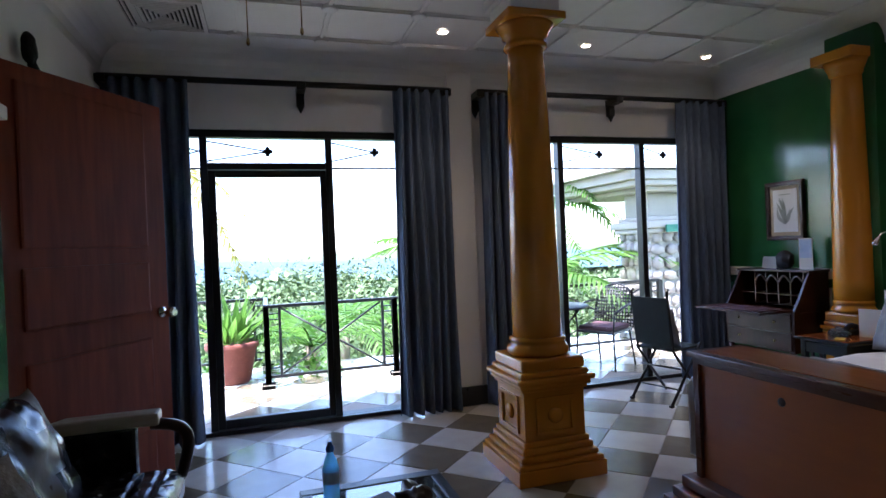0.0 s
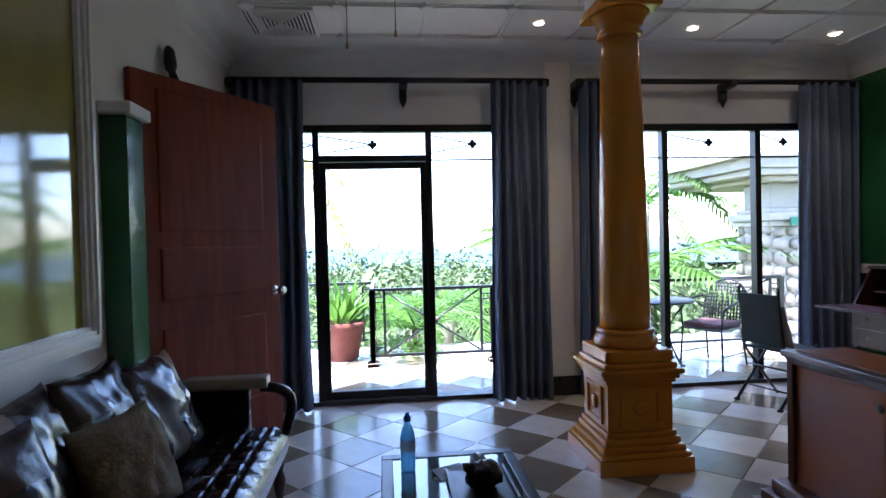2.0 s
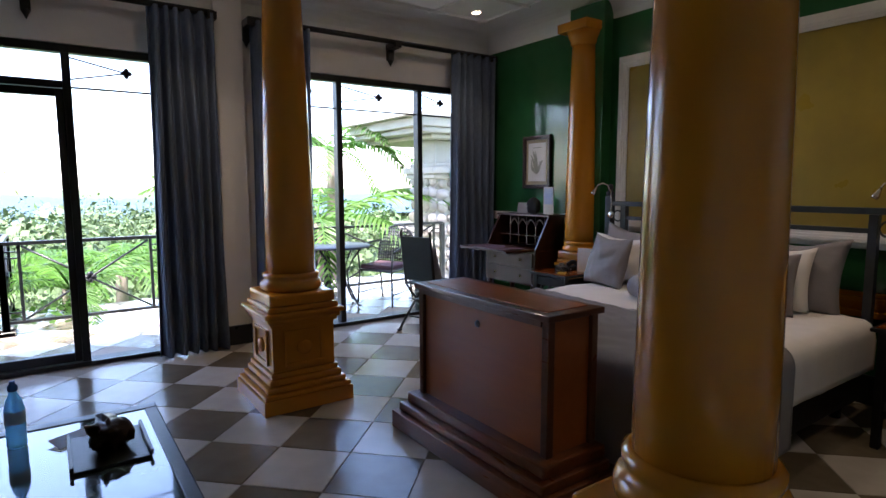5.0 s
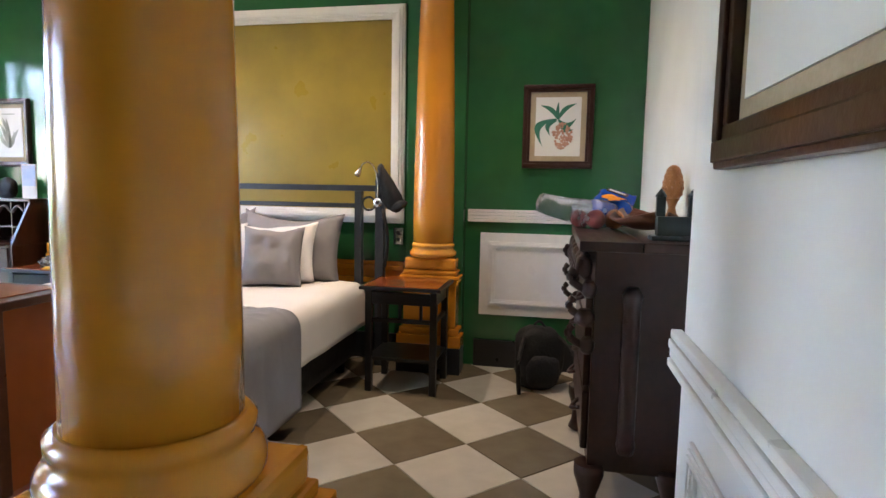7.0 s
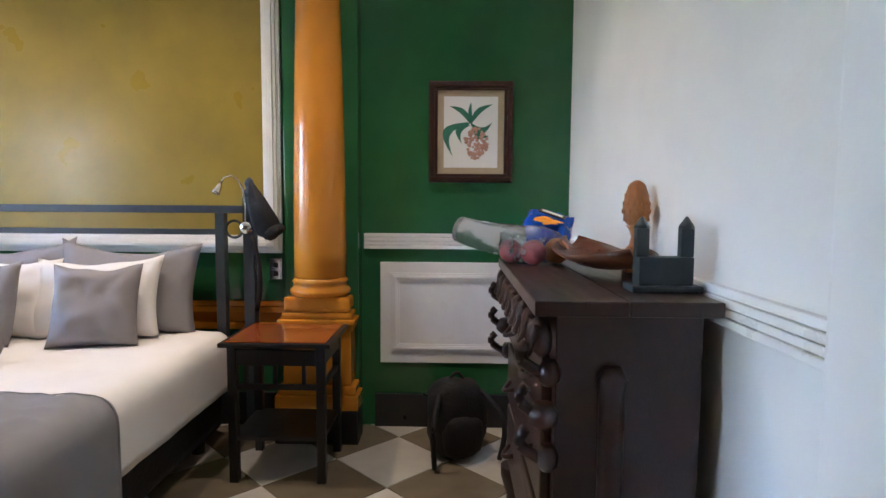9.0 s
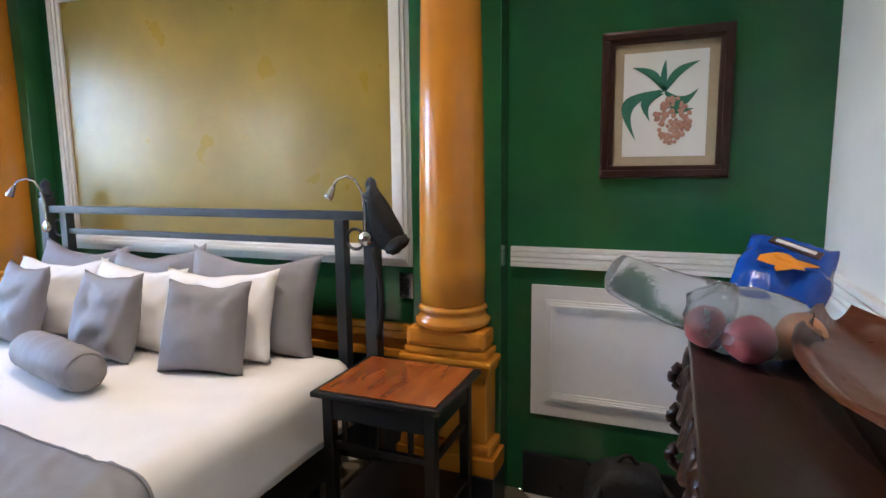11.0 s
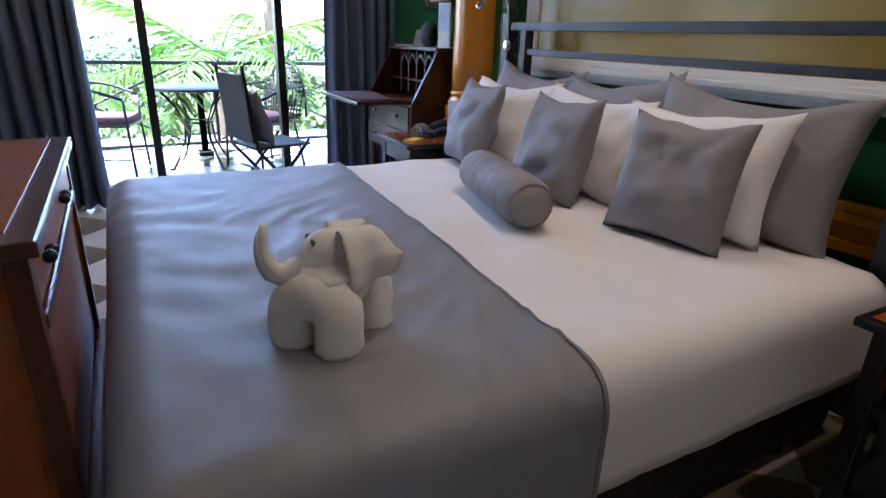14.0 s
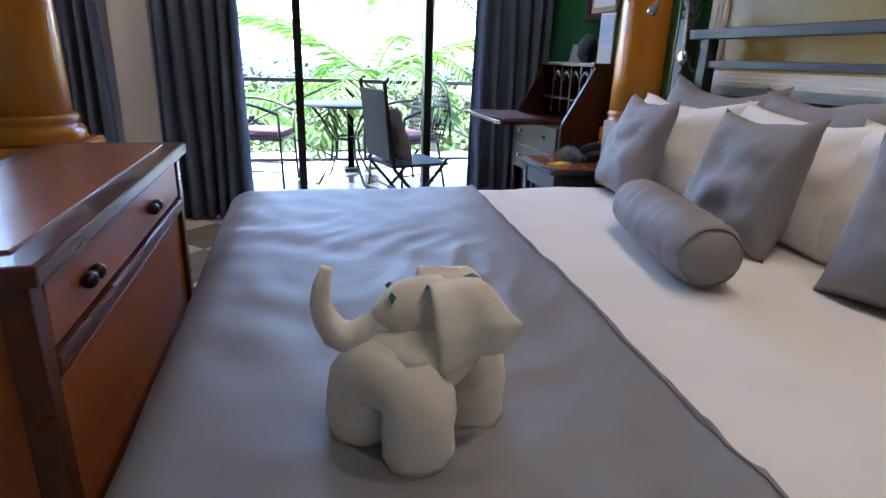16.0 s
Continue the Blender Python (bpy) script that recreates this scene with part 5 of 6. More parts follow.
# ---- coffee table ----
def coffee_table():
    c = thing("coffee_table", "low glass-topped coffee table with black frame", "coffee table")
    x0, x1, y0, y1, z = -4.49, -3.89, -3.6, -2.45, 0.45
    t = part("frame", B(x0, x1, y1 - 0.06, y1, z - 0.05, z, bev=0.006), BLACK, c)
    part("rail", B(x0, x1, y0, y0 + 0.06, z - 0.05, z, bev=0.006), BLACK, c)
    part("rail", B(x0, x0 + 0.05, y0 + 0.06, y1 - 0.06, z - 0.05, z, bev=0.006), BLACK, c)
    part("rail", B(x1 - 0.05, x1, y0 + 0.06, y1 - 0.06, z - 0.05, z, bev=0.006), BLACK, c)
    part("glass_top", B(x0 + 0.05, x1 - 0.05, y0 + 0.06, y1 - 0.06, z - 0.014, z - 0.004), TABGL, c, "reflecting glass top")
    for x in (x0, x1 - 0.06):
        for y in (y0, y1 - 0.06):
            part("leg", B(x, x + 0.06, y, y + 0.06, 0, z - 0.05, bev=0.004), BLACK, c)
    part("shelf", B(x0 + 0.03, x1 - 0.03, y0 + 0.03, y1 - 0.03, 0.14, 0.16, bev=0.004), BLACK, c)


coffee_table()
wb = thing("water_bottle", "blue tinted plastic water bottle on the coffee table", "bottle", at=pose(-4.375, -2.63, 0.446) @ Matrix.Scale(0.95, 4))
part("body", bm_lathe(bmesh.new(), [(0.03, 0), (0.034, 0.01), (0.032, 0.03), (0.034, 0.05), (0.032, 0.07), (0.034, 0.09), (0.034, 0.15), (0.026, 0.185), (0.014, 0.21), (0.013, 0.225)], 24), WATER, wb)
part("label", bm_lathe(bmesh.new(), [(0.0346, 0.095), (0.0346, 0.145)], 24, cap=False), BLUEPL, wb)
part("cap", bm_lathe(bmesh.new(), [(0.015, 0.222), (0.017, 0.226), (0.017, 0.24), (0.01, 0.25), (0.009, 0.262)], 16), CAPBLUE, wb)
tray = thing("tray", "black rectangular tray on the coffee table", "tray", at=pose(-4.1, -2.86, 0.446))
part("base", B(-0.12, 0.12, -0.16, 0.16, 0, 0.012, bev=0.003), BLACK, tray)
for s in (-1, 1):
    part("rim", B(s * 0.12 - 0.006, s * 0.12 + 0.006, -0.16, 0.16, 0.012, 0.03, bev=0.002), BLACK, tray)
bm = bmesh.new()
blob(bm, (0, 0, 0.05), (0.055, 0.085, 0.05), seed=7, amp=0.9)
tagged(part("ornament", bm, DARKW), "small dark carved ornament on the black tray", "ornament").matrix_world = pose(-4.1, -2.84, 0.455)
bm = B(-0.07, 0.07, -0.045, 0.045, 0, 0.004)
tagged(part("envelope", bm, PATCHL), "brown paper card leaning on the tray", "card").matrix_world = pose(-4.2, -2.7, 0.455, 8, 0, 25)


# ---- ceiling fittings ----
def downlight(x, y):
    d = thing("downlight", "small recessed ceiling spotlight, lit warm", "ceiling light", "ceiling spotlights", pose(x, y, CZ))
    part("rim", bm_lathe(bmesh.new(), [(0.05, -0.002), (0.05, -0.008), (0.036, -0.01), (0.036, -0.003)], 20, cap=False), TRIM, d)
    part("bulb", bm_lathe(bmesh.new(), [(0.034, -0.003), (0.03, -0.009), (0.01, -0.012)], 16), SPOTG, d)
    l = new("downlight_lamp", bpy.data.lights.new("downlight_lamp", 'SPOT'))
    l.data.energy, l.data.color, l.data.spot_size, l.data.spot_blend, l.data.shadow_soft_size = 2.3, (1, 0.8, 0.56), radians(100), 0.9, 0.04
    l.matrix_world = pose(x, y, CZ - 0.03)


# the last one, by the dresser, is an unseen extra added to brighten that end
for x, y in ((-3.24, -0.81), (-1.98, -0.75), (-0.7, -0.68), (-0.7, -2.6), (-0.75, -3.6), (-1.0, -4.75)):
    downlight(x, y)


def ceiling_vent(x0, x1, y0, y1):
    v = thing("ceiling_vent", "square white louvred ceiling air vent", "air vent")
    bm = bmesh.new()
    for a0, a1, b0, b1 in ((x0, x1, y0, y0 + 0.03), (x0, x1, y1 - 0.03, y1), (x0, x0 + 0.03, y0 + 0.03, y1 - 0.03), (x1 - 0.03, x1, y0 + 0.03, y1 - 0.03)):
        bm_box(bm, a0, a1, b0, b1, CZ - 0.02, CZ - 0.001, bev=0.003)
    part("frame", bm, TRIM, v)
    part("backing", B(x0 + 0.03, x1 - 0.03, y0 + 0.03, y1 - 0.03, CZ - 0.004, CZ - 0.001), RUBBER, v)
    k = 0
    o = 0.045
    while x0 + o < (x0 + x1) / 2 - 0.01:
        bm = bmesh.new()
        for a0, a1, b0, b1 in ((x0 + o, x1 - o, y0 + o, y0 + o + 0.012), (x0 + o, x1 - o, y1 - o - 0.012, y1 - o), (x0 + o, x0 + o + 0.012, y0 + o, y1 - o), (x1 - o - 0.012, x1 - o, y0 + o, y1 - o)):
            bm_box(bm, a0, a1, b0, b1, CZ - 0.018, CZ - 0.005)
        part("slat", bm, TRIM, v)
        o += 0.028


ceiling_vent(-5.42, -4.9, -1.02, -0.48)
for x, y, z in ((-4.62, -1.95, 2.49), (-4.36, -1.95, 2.56)):
    pc = thing("pull_cord", "thin ceiling pull cord with a small weight", "pull cord", "pull cords")
    part("cord", bm_tube(bmesh.new(), [(x, y, CZ - 0.001), (x, y, z)], 0.003, 6), BRASS, pc)
    part("weight", bm_lathe(bmesh.new(), [(0.003, 0.03), (0.008, 0.02), (0.009, 0.0), (0.004, -0.01)], 10, (x, y, z - 0.02)), BRASS, pc)


# ---- folding chair inside the room ----
def folding_chair():
    c = thing("folding_chair", "dark green canvas folding chair with black metal frame", "chair", at=pose(-1.2, -0.62, 0, 0, 0, 16))
    for s in (-1, 1):
        y = s * 0.2
        part("leg", bm_tube(bmesh.new(), [(-0.24, y, 0.01), (0.16, y, 0.45), (0.2, y, 0.5)], 0.012, 8), BLACK, c)
        part("back_leg", bm_tube(bmesh.new(), [(0.22, y * 0.9, 0.01), (-0.16, y * 0.9, 0.45), (-0.22, y * 0.9, 0.9), (-0.225, y * 0.9, 0.97), (-0.2, y * 0.9, 0.985)], 0.012, 8), BLACK, c)
        part("foot", B(-0.26, -0.22, y - 0.015, y + 0.015, 0, 0.02, bev=0.004), RUBBER, c)
    part("seat", B(-0.18, 0.22, -0.19, 0.19, 0.455, 0.475, bev=0.008), CANVAS, c)
    bm = bmesh.new()
    bm_box(bm, -0.01, 0.01, -0.18, 0.18, 0.0, 0.42, bev=0.006, m=pose(-0.178, 0, 0.5, 0, -6, 0))
    part("backrest", bm, CANVAS, c)
    for z in (0.12, 0.3):
        part("stretcher", bm_tube(bmesh.new(), [(-0.1, -0.2, z), (-0.1, 0.2, z)], 0.008, 6), BLACK, c)


folding_chair()
put_pillow("cushion", "grey cushion standing on the folding chair", "cushion", "", 0.36, 0.36, 0.13, GREYC, -1.24, -0.63, 0.478, 16, 196, 21)


# ---- balcony ----
def railing_panel(name, a, b, group):
    a, b = Vector((*a, 0)), Vector((*b, 0))
    r = thing(name, "black iron balcony railing with crossed bars and rosette", "railing", group)
    up = Vector((0, 0, 1))
    ang = math.degrees(math.atan2(b.y - a.y, b.x - a.x))
    L = (b - a).length
    m = pose(a.x, a.y, 0, 0, 0, ang)
    part("top_rail", bm_box(bmesh.new(), 0, L, -0.025, 0.025, 0.85, 0.885, bev=0.005, m=m), BLACK, r)
    part("bottom_rail", bm_box(bmesh.new(), 0, L, -0.018, 0.018, 0.1, 0.13, bev=0.004, m=m), BLACK, r)
    for x in (0.0, L):
        part("post", bm_box(bmesh.new(), x - 0.03, x + 0.03, -0.03, 0.03, 0, 0.87, bev=0.004, m=m), BLACK, r)
        part("base_block", bm_box(bmesh.new(), x - 0.07, x + 0.07, -0.07, 0.07, -0.01, 0.04, bev=0.008, m=m), CONCR, r)
    for x in (0.14, L - 0.14):
        part("upright", bm_box(bmesh.new(), x - 0.014, x + 0.014, -0.014, 0.014, 0.13, 0.85, m=m), BLACK, r)
        for z in (0.2, 0.72, 0.78):
            e = 0.03 if x < L / 2 else L - 0.14
            part("link", bm_box(bmesh.new(), e, e + 0.11, -0.01, 0.01, z, z + 0.014, m=m), BLACK, r)
    for z0, z1 in ((0.14, 0.84), (0.84, 0.14)):
        part("cross_bar", bm_tube(bmesh.new(), [m @ Vector((0.16, 0, z0)), m @ Vector((L - 0.16, 0, z1))], 0.011, 8), BLACK, r)
    bm = bmesh.new()
    for k in range(4):
        dx, dz = math.cos(k * math.pi / 2) * 0.03, math.sin(k * math.pi / 2) * 0.03
        blob(bm, m @ Vector((L / 2 + dx, 0, 0.49 + dz)), (0.03, 0.02, 0.03), sub=2)
    part("rosette", bm, BLACK, r)


G = "balcony railings"
railing_panel("railing", (-4.6, 1.5), (-3.2, 1.5), G)
railing_panel("railing", (-3.2, 1.5), (-1.36, 1.5), G)
railing_panel("railing", (-1.36, 1.5), (0.4, 1.5), G)
railing_panel("railing", (-4.6, 1.5), (-4.6, 2.6), G)
railing_panel("railing", (-6.1, 2.6), (-4.6, 2.6), G)
railing_panel("railing", (-7.6, 2.6), (-6.1, 2.6), G)


def garden_chair(x, y, turn):
    c = thing("balcony_chair", "black woven metal balcony armchair with dark cushion", "chair", "balcony chairs", pose(x, y, 0, 0, 0, turn))
    for sx in (-1, 1):
        part("front_leg", bm_tube(bmesh.new(), [(sx * 0.24, -0.22, 0.0), (sx * 0.22, -0.2, 0.42), (sx * 0.24, -0.2, 0.62)], 0.011, 8), BLACK, c)
        part("back_leg", bm_tube(bmesh.new(), [(sx * 0.22, 0.28, 0.0), (sx * 0.2, 0.2, 0.42)], 0.011, 8), BLACK, c)
        part("arm", bm_tube(bmesh.new(), arc((sx * 0.24, -0.2, 0.62), (sx * 0.24, 0.27, 0.72), (sx * 0.03, 0, 0.03)), 0.014, 8), BLACK, c)
        part("stretcher", bm_tube(bmesh.new(), [(sx * 0.23, -0.2, 0.14), (sx * 0.21, 0.24, 0.14)], 0.007, 6), BLACK, c)
    part("seat", B(-0.23, 0.23, -0.22, 0.22, 0.4, 0.425, bev=0.01), BLACK, c)
    part("cushion", B(-0.21, 0.21, -0.21, 0.2, 0.425, 0.48, bev=0.024), FLOORD, c, "dark burgundy seat pad")
    # woven rounded back
    bm = bmesh.new()
    rim = [(0.27 * math.sin(t) * 1.0, 0.2 + 0.11 * (1 - abs(math.sin(t))) * 0.4 + 0.09, 0.45 + 0.46 * max(0, math.cos(t)) ** 0.7) for t in [(-math.pi / 2) + math.pi * i / 20 for i in range(21)]]
    bm_tube(bm, rim, 0.013, 8)
    part("back_rim", bm, BLACK, c)
    bm = bmesh.new()
    for k in range(-7, 8):
        x = k * 0.034
        h = 0.46 * max(0.02, 1 - (x / 0.27) ** 2) ** 0.35
        bm_tube(bm, [(x, 0.22, 0.43), (x, 0.3, 0.45 + h * 0.97)], 0.008, 5)
    for k in range(11):
        z = 0.47 + k * 0.04
        w = 0.265 * max(0.05, 1 - ((z - 0.45) / 0.46) ** 2.6) ** 0.5
        yy = 0.225 + 0.08 * (z - 0.43) / 0.46
        bm_tube(bm, [(-w, yy, z), (w, yy, z)], 0.009, 5)
    part("woven_back", bm, BLACK, c)


garden_chair(-0.95, 0.75, -62)
garden_chair(-2.15, 1.0, 75)
tb = thing("balcony_table", "round metal balcony table on curved legs", "table", at=pose(-1.45, 0.98, 0))
part("tabletop", bm_lathe(bmesh.new(), [(0.02, 0.68), (0.37, 0.68), (0.385, 0.69), (0.385, 0.7), (0.37, 0.708), (0.02, 0.708)], 40), IRON, tb)
for k in range(4):
    a = k * math.pi / 2 + 0.5
    ca, sa = math.cos(a), math.sin(a)
    part("leg", bm_tube(bmesh.new(), [(r * ca, r * sa, z) for r, z in ((0.33, 0.68), (0.22, 0.56), (0.13, 0.4), (0.15, 0.24), (0.24, 0.08), (0.29, 0.01), (0.32, 0.02))], 0.012, 8), BLACK, tb)
part("ring", ring_bm((0, 0, 0.4), 0.13, 0.009, flat=True), BLACK, tb)


# stone pillar and cornice of the house
def stone_pillar():
    p = thing("stone_pillar", "river stone balcony pillar with pale moulded capital and eave", "pillar")
    cx, cy = 0.75, 2.0
    part("core", B(cx - 0.3, cx + 0.5, cy - 0.28, cy + 0.3, -4, 1.45), CONCR, p)
    rnd = random.Random(2)
    k = 0
    for face in range(2):
        z = -0.1
        while z < 1.4:
            a = -0.3
            hgt = rnd.uniform(0.14, 0.21)
            while a < (0.5 if face == 0 else 0.3):
                w = rnd.uniform(0.13, 0.22)
                bm = bmesh.new()
                c = (cx + a + w / 2, cy - 0.29, z + hgt / 2) if face == 0 else (cx - 0.31, cy + a + w / 2, z + hgt / 2)
                blob(bm, c, (w / 2, 0.06, hgt / 2) if face == 0 else (0.06, w / 2, hgt / 2), seed=k, amp=0.18, sub=1, sq=0.75)
                part("stone", bm, STONE, p)
                k += 1
                a += w
            z += hgt
    bm = bmesh.new()
    for o, z0, z1, bev in ((0.03, 1.43, 1.49, 0.01), (0.1, 1.49, 1.56, 0.03), (0.14, 1.56, 1.66, 0.03), (0.06, 1.66, 1.72, 0.02)):
        bm_box(bm, cx - 0.3 - o, cx + 0.6, cy - 0.28 - o, cy + 0.3 + o, z0, z1, bev=bev)
    part("capital", bm, CONCR, p)
    part("neck", B(cx - 0.3, cx + 0.55, cy - 0.26, cy + 0.28, 1.72, 2.05, bev=0.02), CONCR, p)
    bm = bmesh.new()
    for o, z0, z1, bev in ((0.2, 2.05, 2.12, 0.03), (0.42, 2.12, 2.2, 0.03), (0.5, 2.2, 2.33, 0.02), (0.62, 2.33, 2.38, 0.01)):
        bm_box(bm, cx - 0.3 - o, cx + 2.0, cy - 0.4 - o * 0.4, cy + 1.5, z0, z1, bev=bev)
    part("eave", bm, CONCR, p)
    bm = bmesh.new()
    for o, z0, z1 in ((0.35, 0.62, 0.7), (0.45, 0.7, 0.8), (0.38, 0.8, 0.84)):
        bm_box(bm, cx - 0.3 - o, cx + 0.5, cy - 0.1, cy + 0.6, z0, z1, bev=0.03)
    part("ledge", bm, CONCR, p)
    part("small_sign", B(cx - 0.16, cx + 0.06, cy - 0.46, cy - 0.425, 1.5, 1.6, bev=0.002), LEAFINK, p, "small green sign with white bars")


stone_pillar()


# ---- plants ----
def frond(bm, base, yaw, length, rise, droop, n=26, width=0.34, seed=0):
    rnd = random.Random(seed)
    dirv = Vector((math.cos(yaw), math.sin(yaw), 0))
    side = Vector((-math.sin(yaw), math.cos(yaw), 0))
    pts = []
    for i in range(n + 1):
        t = i / n
        pts.append(Vector(base) + dirv * length * (t - 0.15 * t * t) + Vector((0, 0, rise * t - droop * t * t)))
    bm_tube(bm, pts, 0.018, 5, 0.004)
    for i in range(3, n + 1):
        t = i / n
        w = width * math.sin(math.pi * min(1, 0.15 + 0.8 * t)) ** 0.7 * length / 2
        fw = (pts[i] - pts[i - 1]).normalized()
        for s in (-1, 1):
            p = pts[i]
            out = (side * s * 0.85 + fw * (0.5 + 0.6 * t) + Vector((0, 0, rnd.uniform(-0.45, -0.05)))).normalized()
            q = p + out * w * rnd.uniform(0.85, 1.1)
            mid = p.lerp(q, 0.5) + Vector((0, 0, 0.03 * w))
            q = q - Vector((0, 0, 0.12 * w))
            hw = fw * 0.02 * length / 2
            v = [bm.verts.new(c) for c in (p - hw, p + hw, mid + hw * 1.1, q, mid - hw * 1.1)]
            bm.faces.new(v)


def palm(x, y, z0, h, n, length, label, seed, mtl=None, droop=1.2):
    p = thing("palm_tree", label, "palm tree", at=pose(x, y, z0))
    pts = [(0.06 * math.sin(k * 0.7), 0.05 * k * 0.1, h * k / 8) for k in range(9)]
    part("trunk", bm_tube(bmesh.new(), pts, 0.14, 10, 0.09), BARK, p)
    rnd = random.Random(seed)
    top = pts[-1]
    for k in range(n):
        bm = bmesh.new()
        frond(bm, top, 2 * math.pi * k / n + rnd.uniform(-0.2, 0.2), length * rnd.uniform(0.8, 1.1), rnd.uniform(0.3, 1.5) * length / 2, droop * rnd.uniform(0.7, 1.2) * length / 2, seed=seed * 50 + k)
        part("frond", bm, mtl or LEAF, p)


palm(-0.95, 2.65, -3.0, 3.85, 10, 2.7, "tall palm with arching green fronds beyond the railing", 1, LTGRN)
palm(-3.2, 5.6, -4.5, 4.6, 13, 2.4, "green palm growing below the balcony", 2, LTGRN)
palm(0.1, 4.4, -3.0, 5.0, 14, 2.6, "green palm behind the stone pillar", 3, LTGRN)
palm(-4.0, 2.7, -3.0, 3.2, 15, 1.5, "low bushy palm by the railing corner", 4, LTGRN, 1.0)
palm(-6.2, 4.2, -3.0, 5.6, 10, 2.0, "palm with yellowing drooping fronds beside the balcony", 5, LEAFY, 2.2)

pot = thing("plant_pot", "large terracotta pot with leafy green plant", "potted plant", at=pose(-4.98, 2.0, -0.01) @ Matrix.Scale(0.88, 4))
part("pot", bm_lathe(bmesh.new(), [(0.19, 0), (0.22, 0.03), (0.25, 0.2), (0.29, 0.42), (0.33, 0.46), (0.33, 0.52), (0.3, 0.53), (0.27, 0.48)], 30), TERRA, pot)
bm = bmesh.new()
rnd = random.Random(6)
for k in range(60):
    a, ln = rnd.uniform(0, 6.28), rnd.uniform(0.4, 0.8)
    el = rnd.uniform(0.5, 1.35)
    d = Vector((math.cos(a) * math.cos(el), math.sin(a) * math.cos(el), math.sin(el)))
    s = d.cross(Vector((0, 0, 1))).normalized() * rnd.uniform(0.03, 0.06)
    b0 = Vector((rnd.uniform(-0.12, 0.12), rnd.uniform(-0.12, 0.12), 0.48))
    pts = [b0, b0 + d * ln * 0.5 + s, b0 + d * ln - Vector((0, 0, 0.06)), b0 + d * ln * 0.5 - s]
    bm.faces.new([bm.verts.new(q) for q in pts])
part("leaves", bm, LTGRN, pot)


def leaf_mass(bm, c, r, n, size, rnd):
    for _ in range(n):
        d = Vector((rnd.gauss(0, 1), rnd.gauss(0, 1), rnd.gauss(0, 1))).normalized() * rnd.uniform(0.7, 1.0)
        p = Vector(c) + Vector((d.x * r[0], d.y * r[1], d.z * r[2]))
        u = Vector((rnd.gauss(0, 1), rnd.gauss(0, 1), rnd.gauss(0, 0.6))).normalized() * size * rnd.uniform(0.6, 1.3)
        w = u.cross(d).normalized() * size * 0.5
        bm.faces.new([bm.verts.new(q) for q in (p - u, p + w, p + u, p - w)])


def near_bushes():
    rnd = random.Random(11)
    vs, fs = [], []
    bm = bmesh.new()
    for x, y, z, r in ((-4.2, 2.3, -0.3, 0.6), (-3.6, 2.6, -0.7, 0.8), (-2.6, 3.2, -1.1, 1.0), (-5.8, 4.2, -0.9, 1.2), (-1.6, 3.4, -1.9, 0.9), (-0.3, 3.4, -1.7, 0.8), (-7.4, 4.5, -0.9, 1.4), (-4.9, 4.4, -1.2, 1.2)):
        leaf_mass(bm, (x, y, z), (r, r, r * 0.8), 700, 0.065, rnd)
    tagged(part("bushes", bm, LTGRN), "leafy green bushes below the balcony railing", "bushes", kind="stuff")


near_bushes()


def far_woods():
    rnd = np.random.default_rng(4)
    V, F = [], []
    n = 0
    for k in range(480):
        y = 20 + 230 * rnd.random() ** 1.5
        x = -3 + rnd.uniform(-0.95, 0.95) * (y + 8)
        r = rnd.uniform(1.2, 2.4) * (1 + y / 120)
        top = 0.0 - 0.03 * y - 0.9 * r * rnd.random() + 1.2 * math.sin(x * 0.06 + 1) - 1.5 * max(0, x * 0.03) - r * 0.8
        m = int(760 if y < 70 else 420)
        d = rnd.normal(size=(m, 3))
        d /= np.linalg.norm(d, axis=1)[:, None]
        lump = 1 + 0.3 * np.sin(d[:, 0] * 5 + k) * np.cos(d[:, 1] * 4 + k) + 0.25 * np.sin(d[:, 2] * 7 + 2 * k)
        p = np.array([x, y, top]) + d * lump[:, None] * [r, r, r * 1.1]
        u = rnd.normal(size=(m, 3))
        u /= np.linalg.norm(u, axis=1)[:, None]
        w = np.cross(u, d)
        s = 0.07 * r * rnd.uniform(0.6, 1.2, size=(m, 1))
        q = np.stack([p - u * s, p + w * s * 0.8, p + u * s, p - w * s * 0.8], 1).reshape(-1, 3)
        V.append(q)
        F += [(n + 4 * i, n + 4 * i + 1, n + 4 * i + 2, n + 4 * i + 3) for i in range(m)]
        n += 4 * m
    me = bpy.data.meshes.new("far_woods")
    me.from_pydata(np.concatenate(V).tolist(), [], F)
    me.materials.append(BUSH)
    tagged(new("far_woods", me), "dense green forest falling away below the house", "forest", kind="stuff")


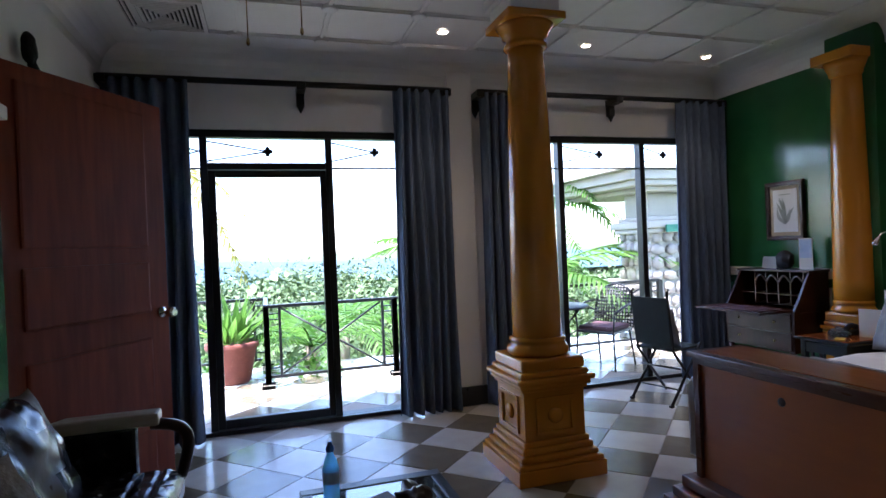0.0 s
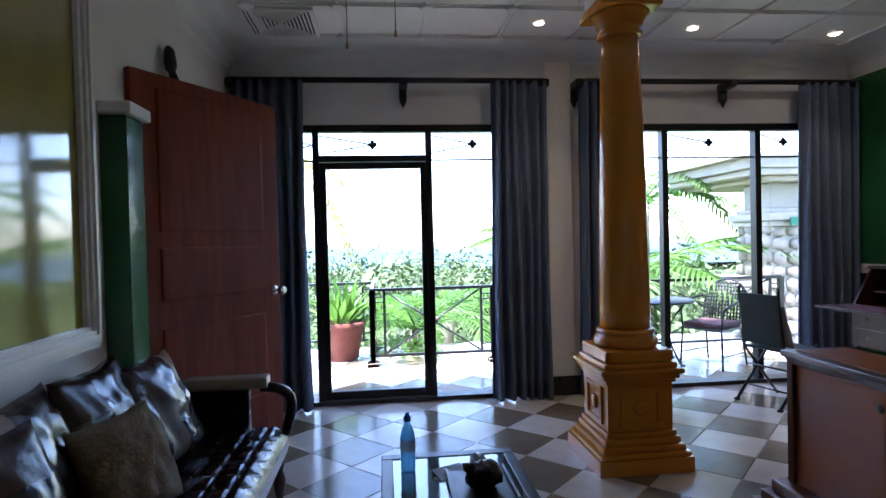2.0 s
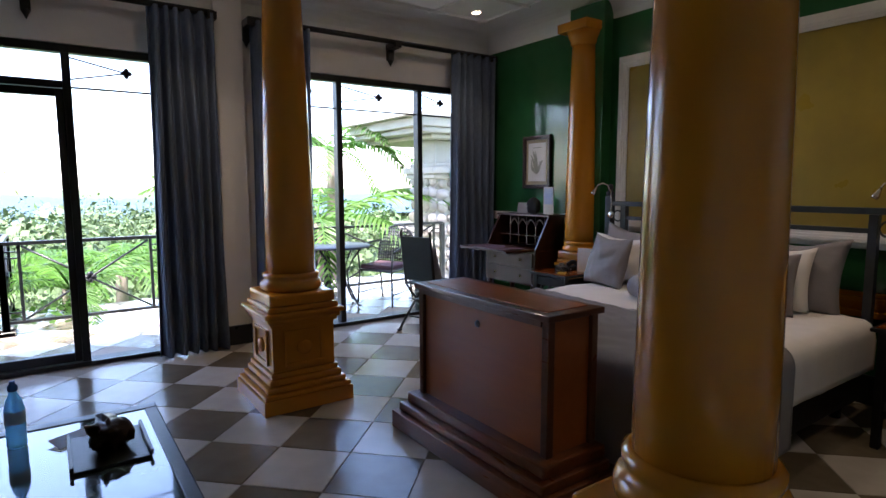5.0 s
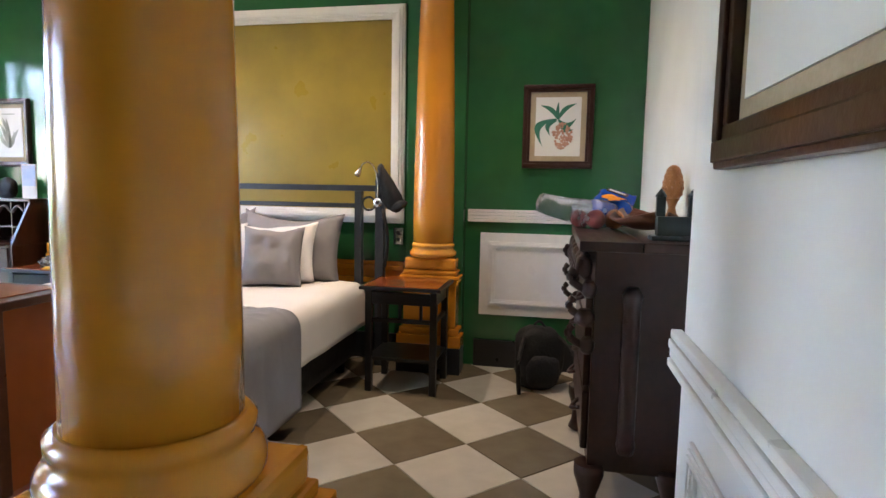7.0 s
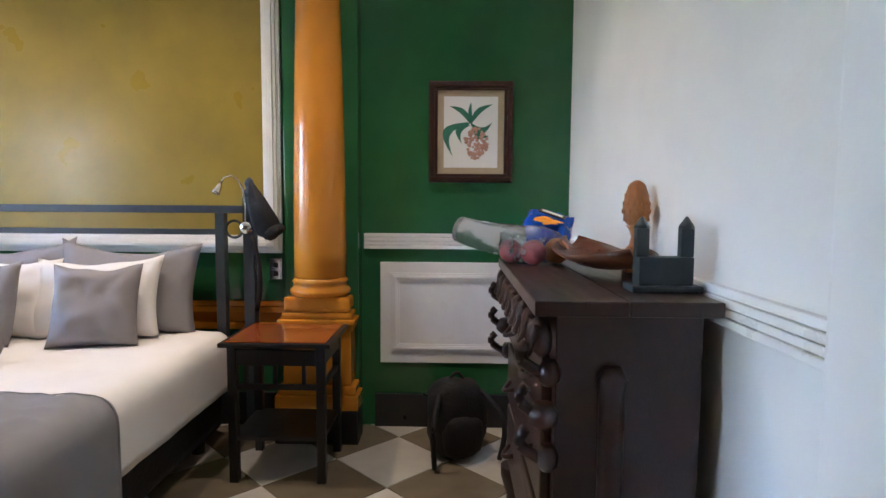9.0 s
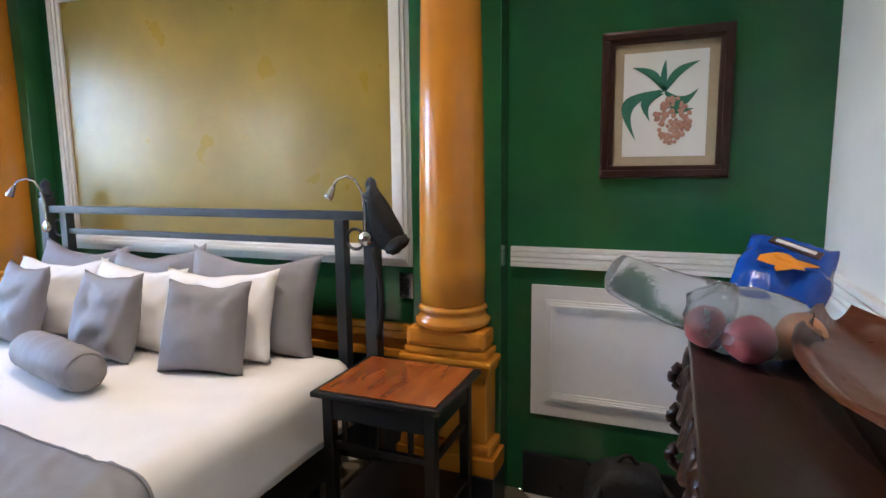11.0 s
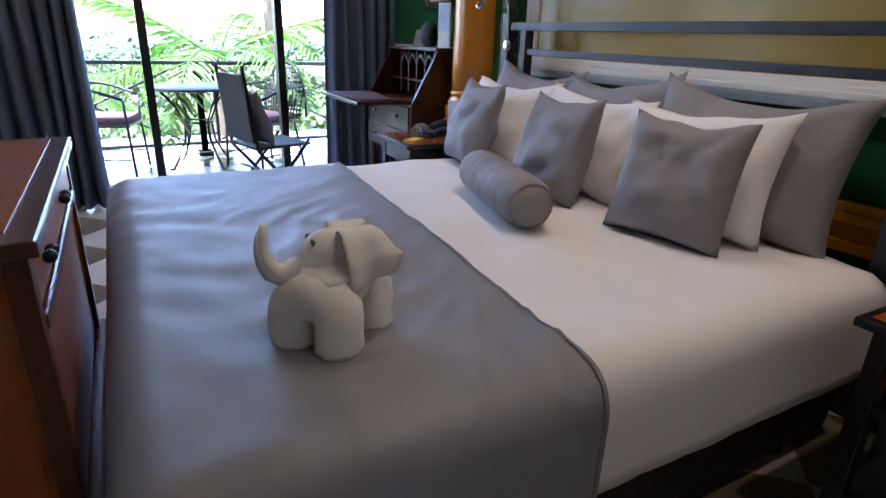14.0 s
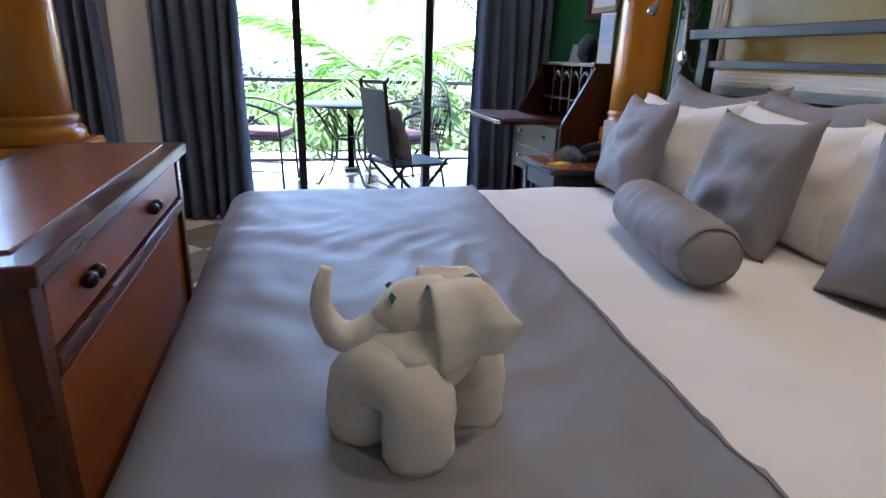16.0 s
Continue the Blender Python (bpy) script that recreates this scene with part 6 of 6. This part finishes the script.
far_woods()
bm = bmesh.new()
n = 60
rows = []
for j in range(7):
    row = []
    for i in range(n + 1):
        x = -900 + 1800 * i / n
        hgt = (14 + 16 * noise.noise((x * 0.004, 0, 1)) + 6 * noise.noise((x * 0.015, 0, 2))) * math.sin(math.pi * min(1, j / 6) / 2)
        row.append(bm.verts.new((x, 330 + 60 * j, -17 + 0.55 * hgt)))
    rows.append(row)
for a, b in zip(rows, rows[1:]):
    for i in range(n):
        bm.faces.new((a[i], a[i + 1], b[i + 1], b[i]))
tagged(part("hills", bm, HILL, smooth=True), "low hills on the horizon, coloured blue for distance haze", "hills", kind="structure")
bm = bmesh.new()
bm.faces.new([bm.verts.new(p) for p in ((-4000, -4000, -22), (4000, -4000, -22), (4000, 4000, -22), (-4000, 4000, -22))])
tagged(part("ground", bm, EARTH), "forested ground reaching to the horizon", "ground", kind="structure")


# ---- floor tiles ----
def tiles():
    P = 0.566
    h = P / 2 - 0.003
    def mesh(mtl):
        bm = bmesh.new()
        for zz, k in ((0.0, 1.0),):
            t = [bm.verts.new((math.cos(a) * (h - 0.003), math.sin(a) * (h - 0.003), 0)) for a in (0, math.pi / 2, math.pi, 1.5 * math.pi)]
            s = [bm.verts.new((math.cos(a) * h, math.sin(a) * h, -0.003)) for a in (0, math.pi / 2, math.pi, 1.5 * math.pi)]
            bm.faces.new(t)
            for i in range(4):
                bm.faces.new((s[i], s[(i + 1) % 4], t[(i + 1) % 4], t[i]))
        return finish("tile", bm, mtl)
    meshes = (mesh(TILEL), mesh(TILED))
    fl = bpy.data.objects["floor"]
    bf = bpy.data.objects["balcony_floor"]
    spare = [[], []]
    count = 0
    for par in (0, 1):
        for i in range(-22, 8):
            for j in range(-6, 16):
                x = -1.013 + P * i + par * P / 2
                y = -4.81 + P * j + par * P / 2
                inside = WX - 0.2 < x < 0.2 and SW - 0.2 < y < -0.0
                out = -7.8 < x < 2.0 and 0.3 < y < 2.6
                if inside and count < 300 and y > -5.75:
                    ob = new("tile", meshes[par])
                    ob.parent = fl
                    ob.location = (x, y, 0)
                    count += 1
                elif out:
                    ob = new("tile", meshes[par])
                    ob.parent = bf
                    ob.location = (x, y, -0.01)


tiles()
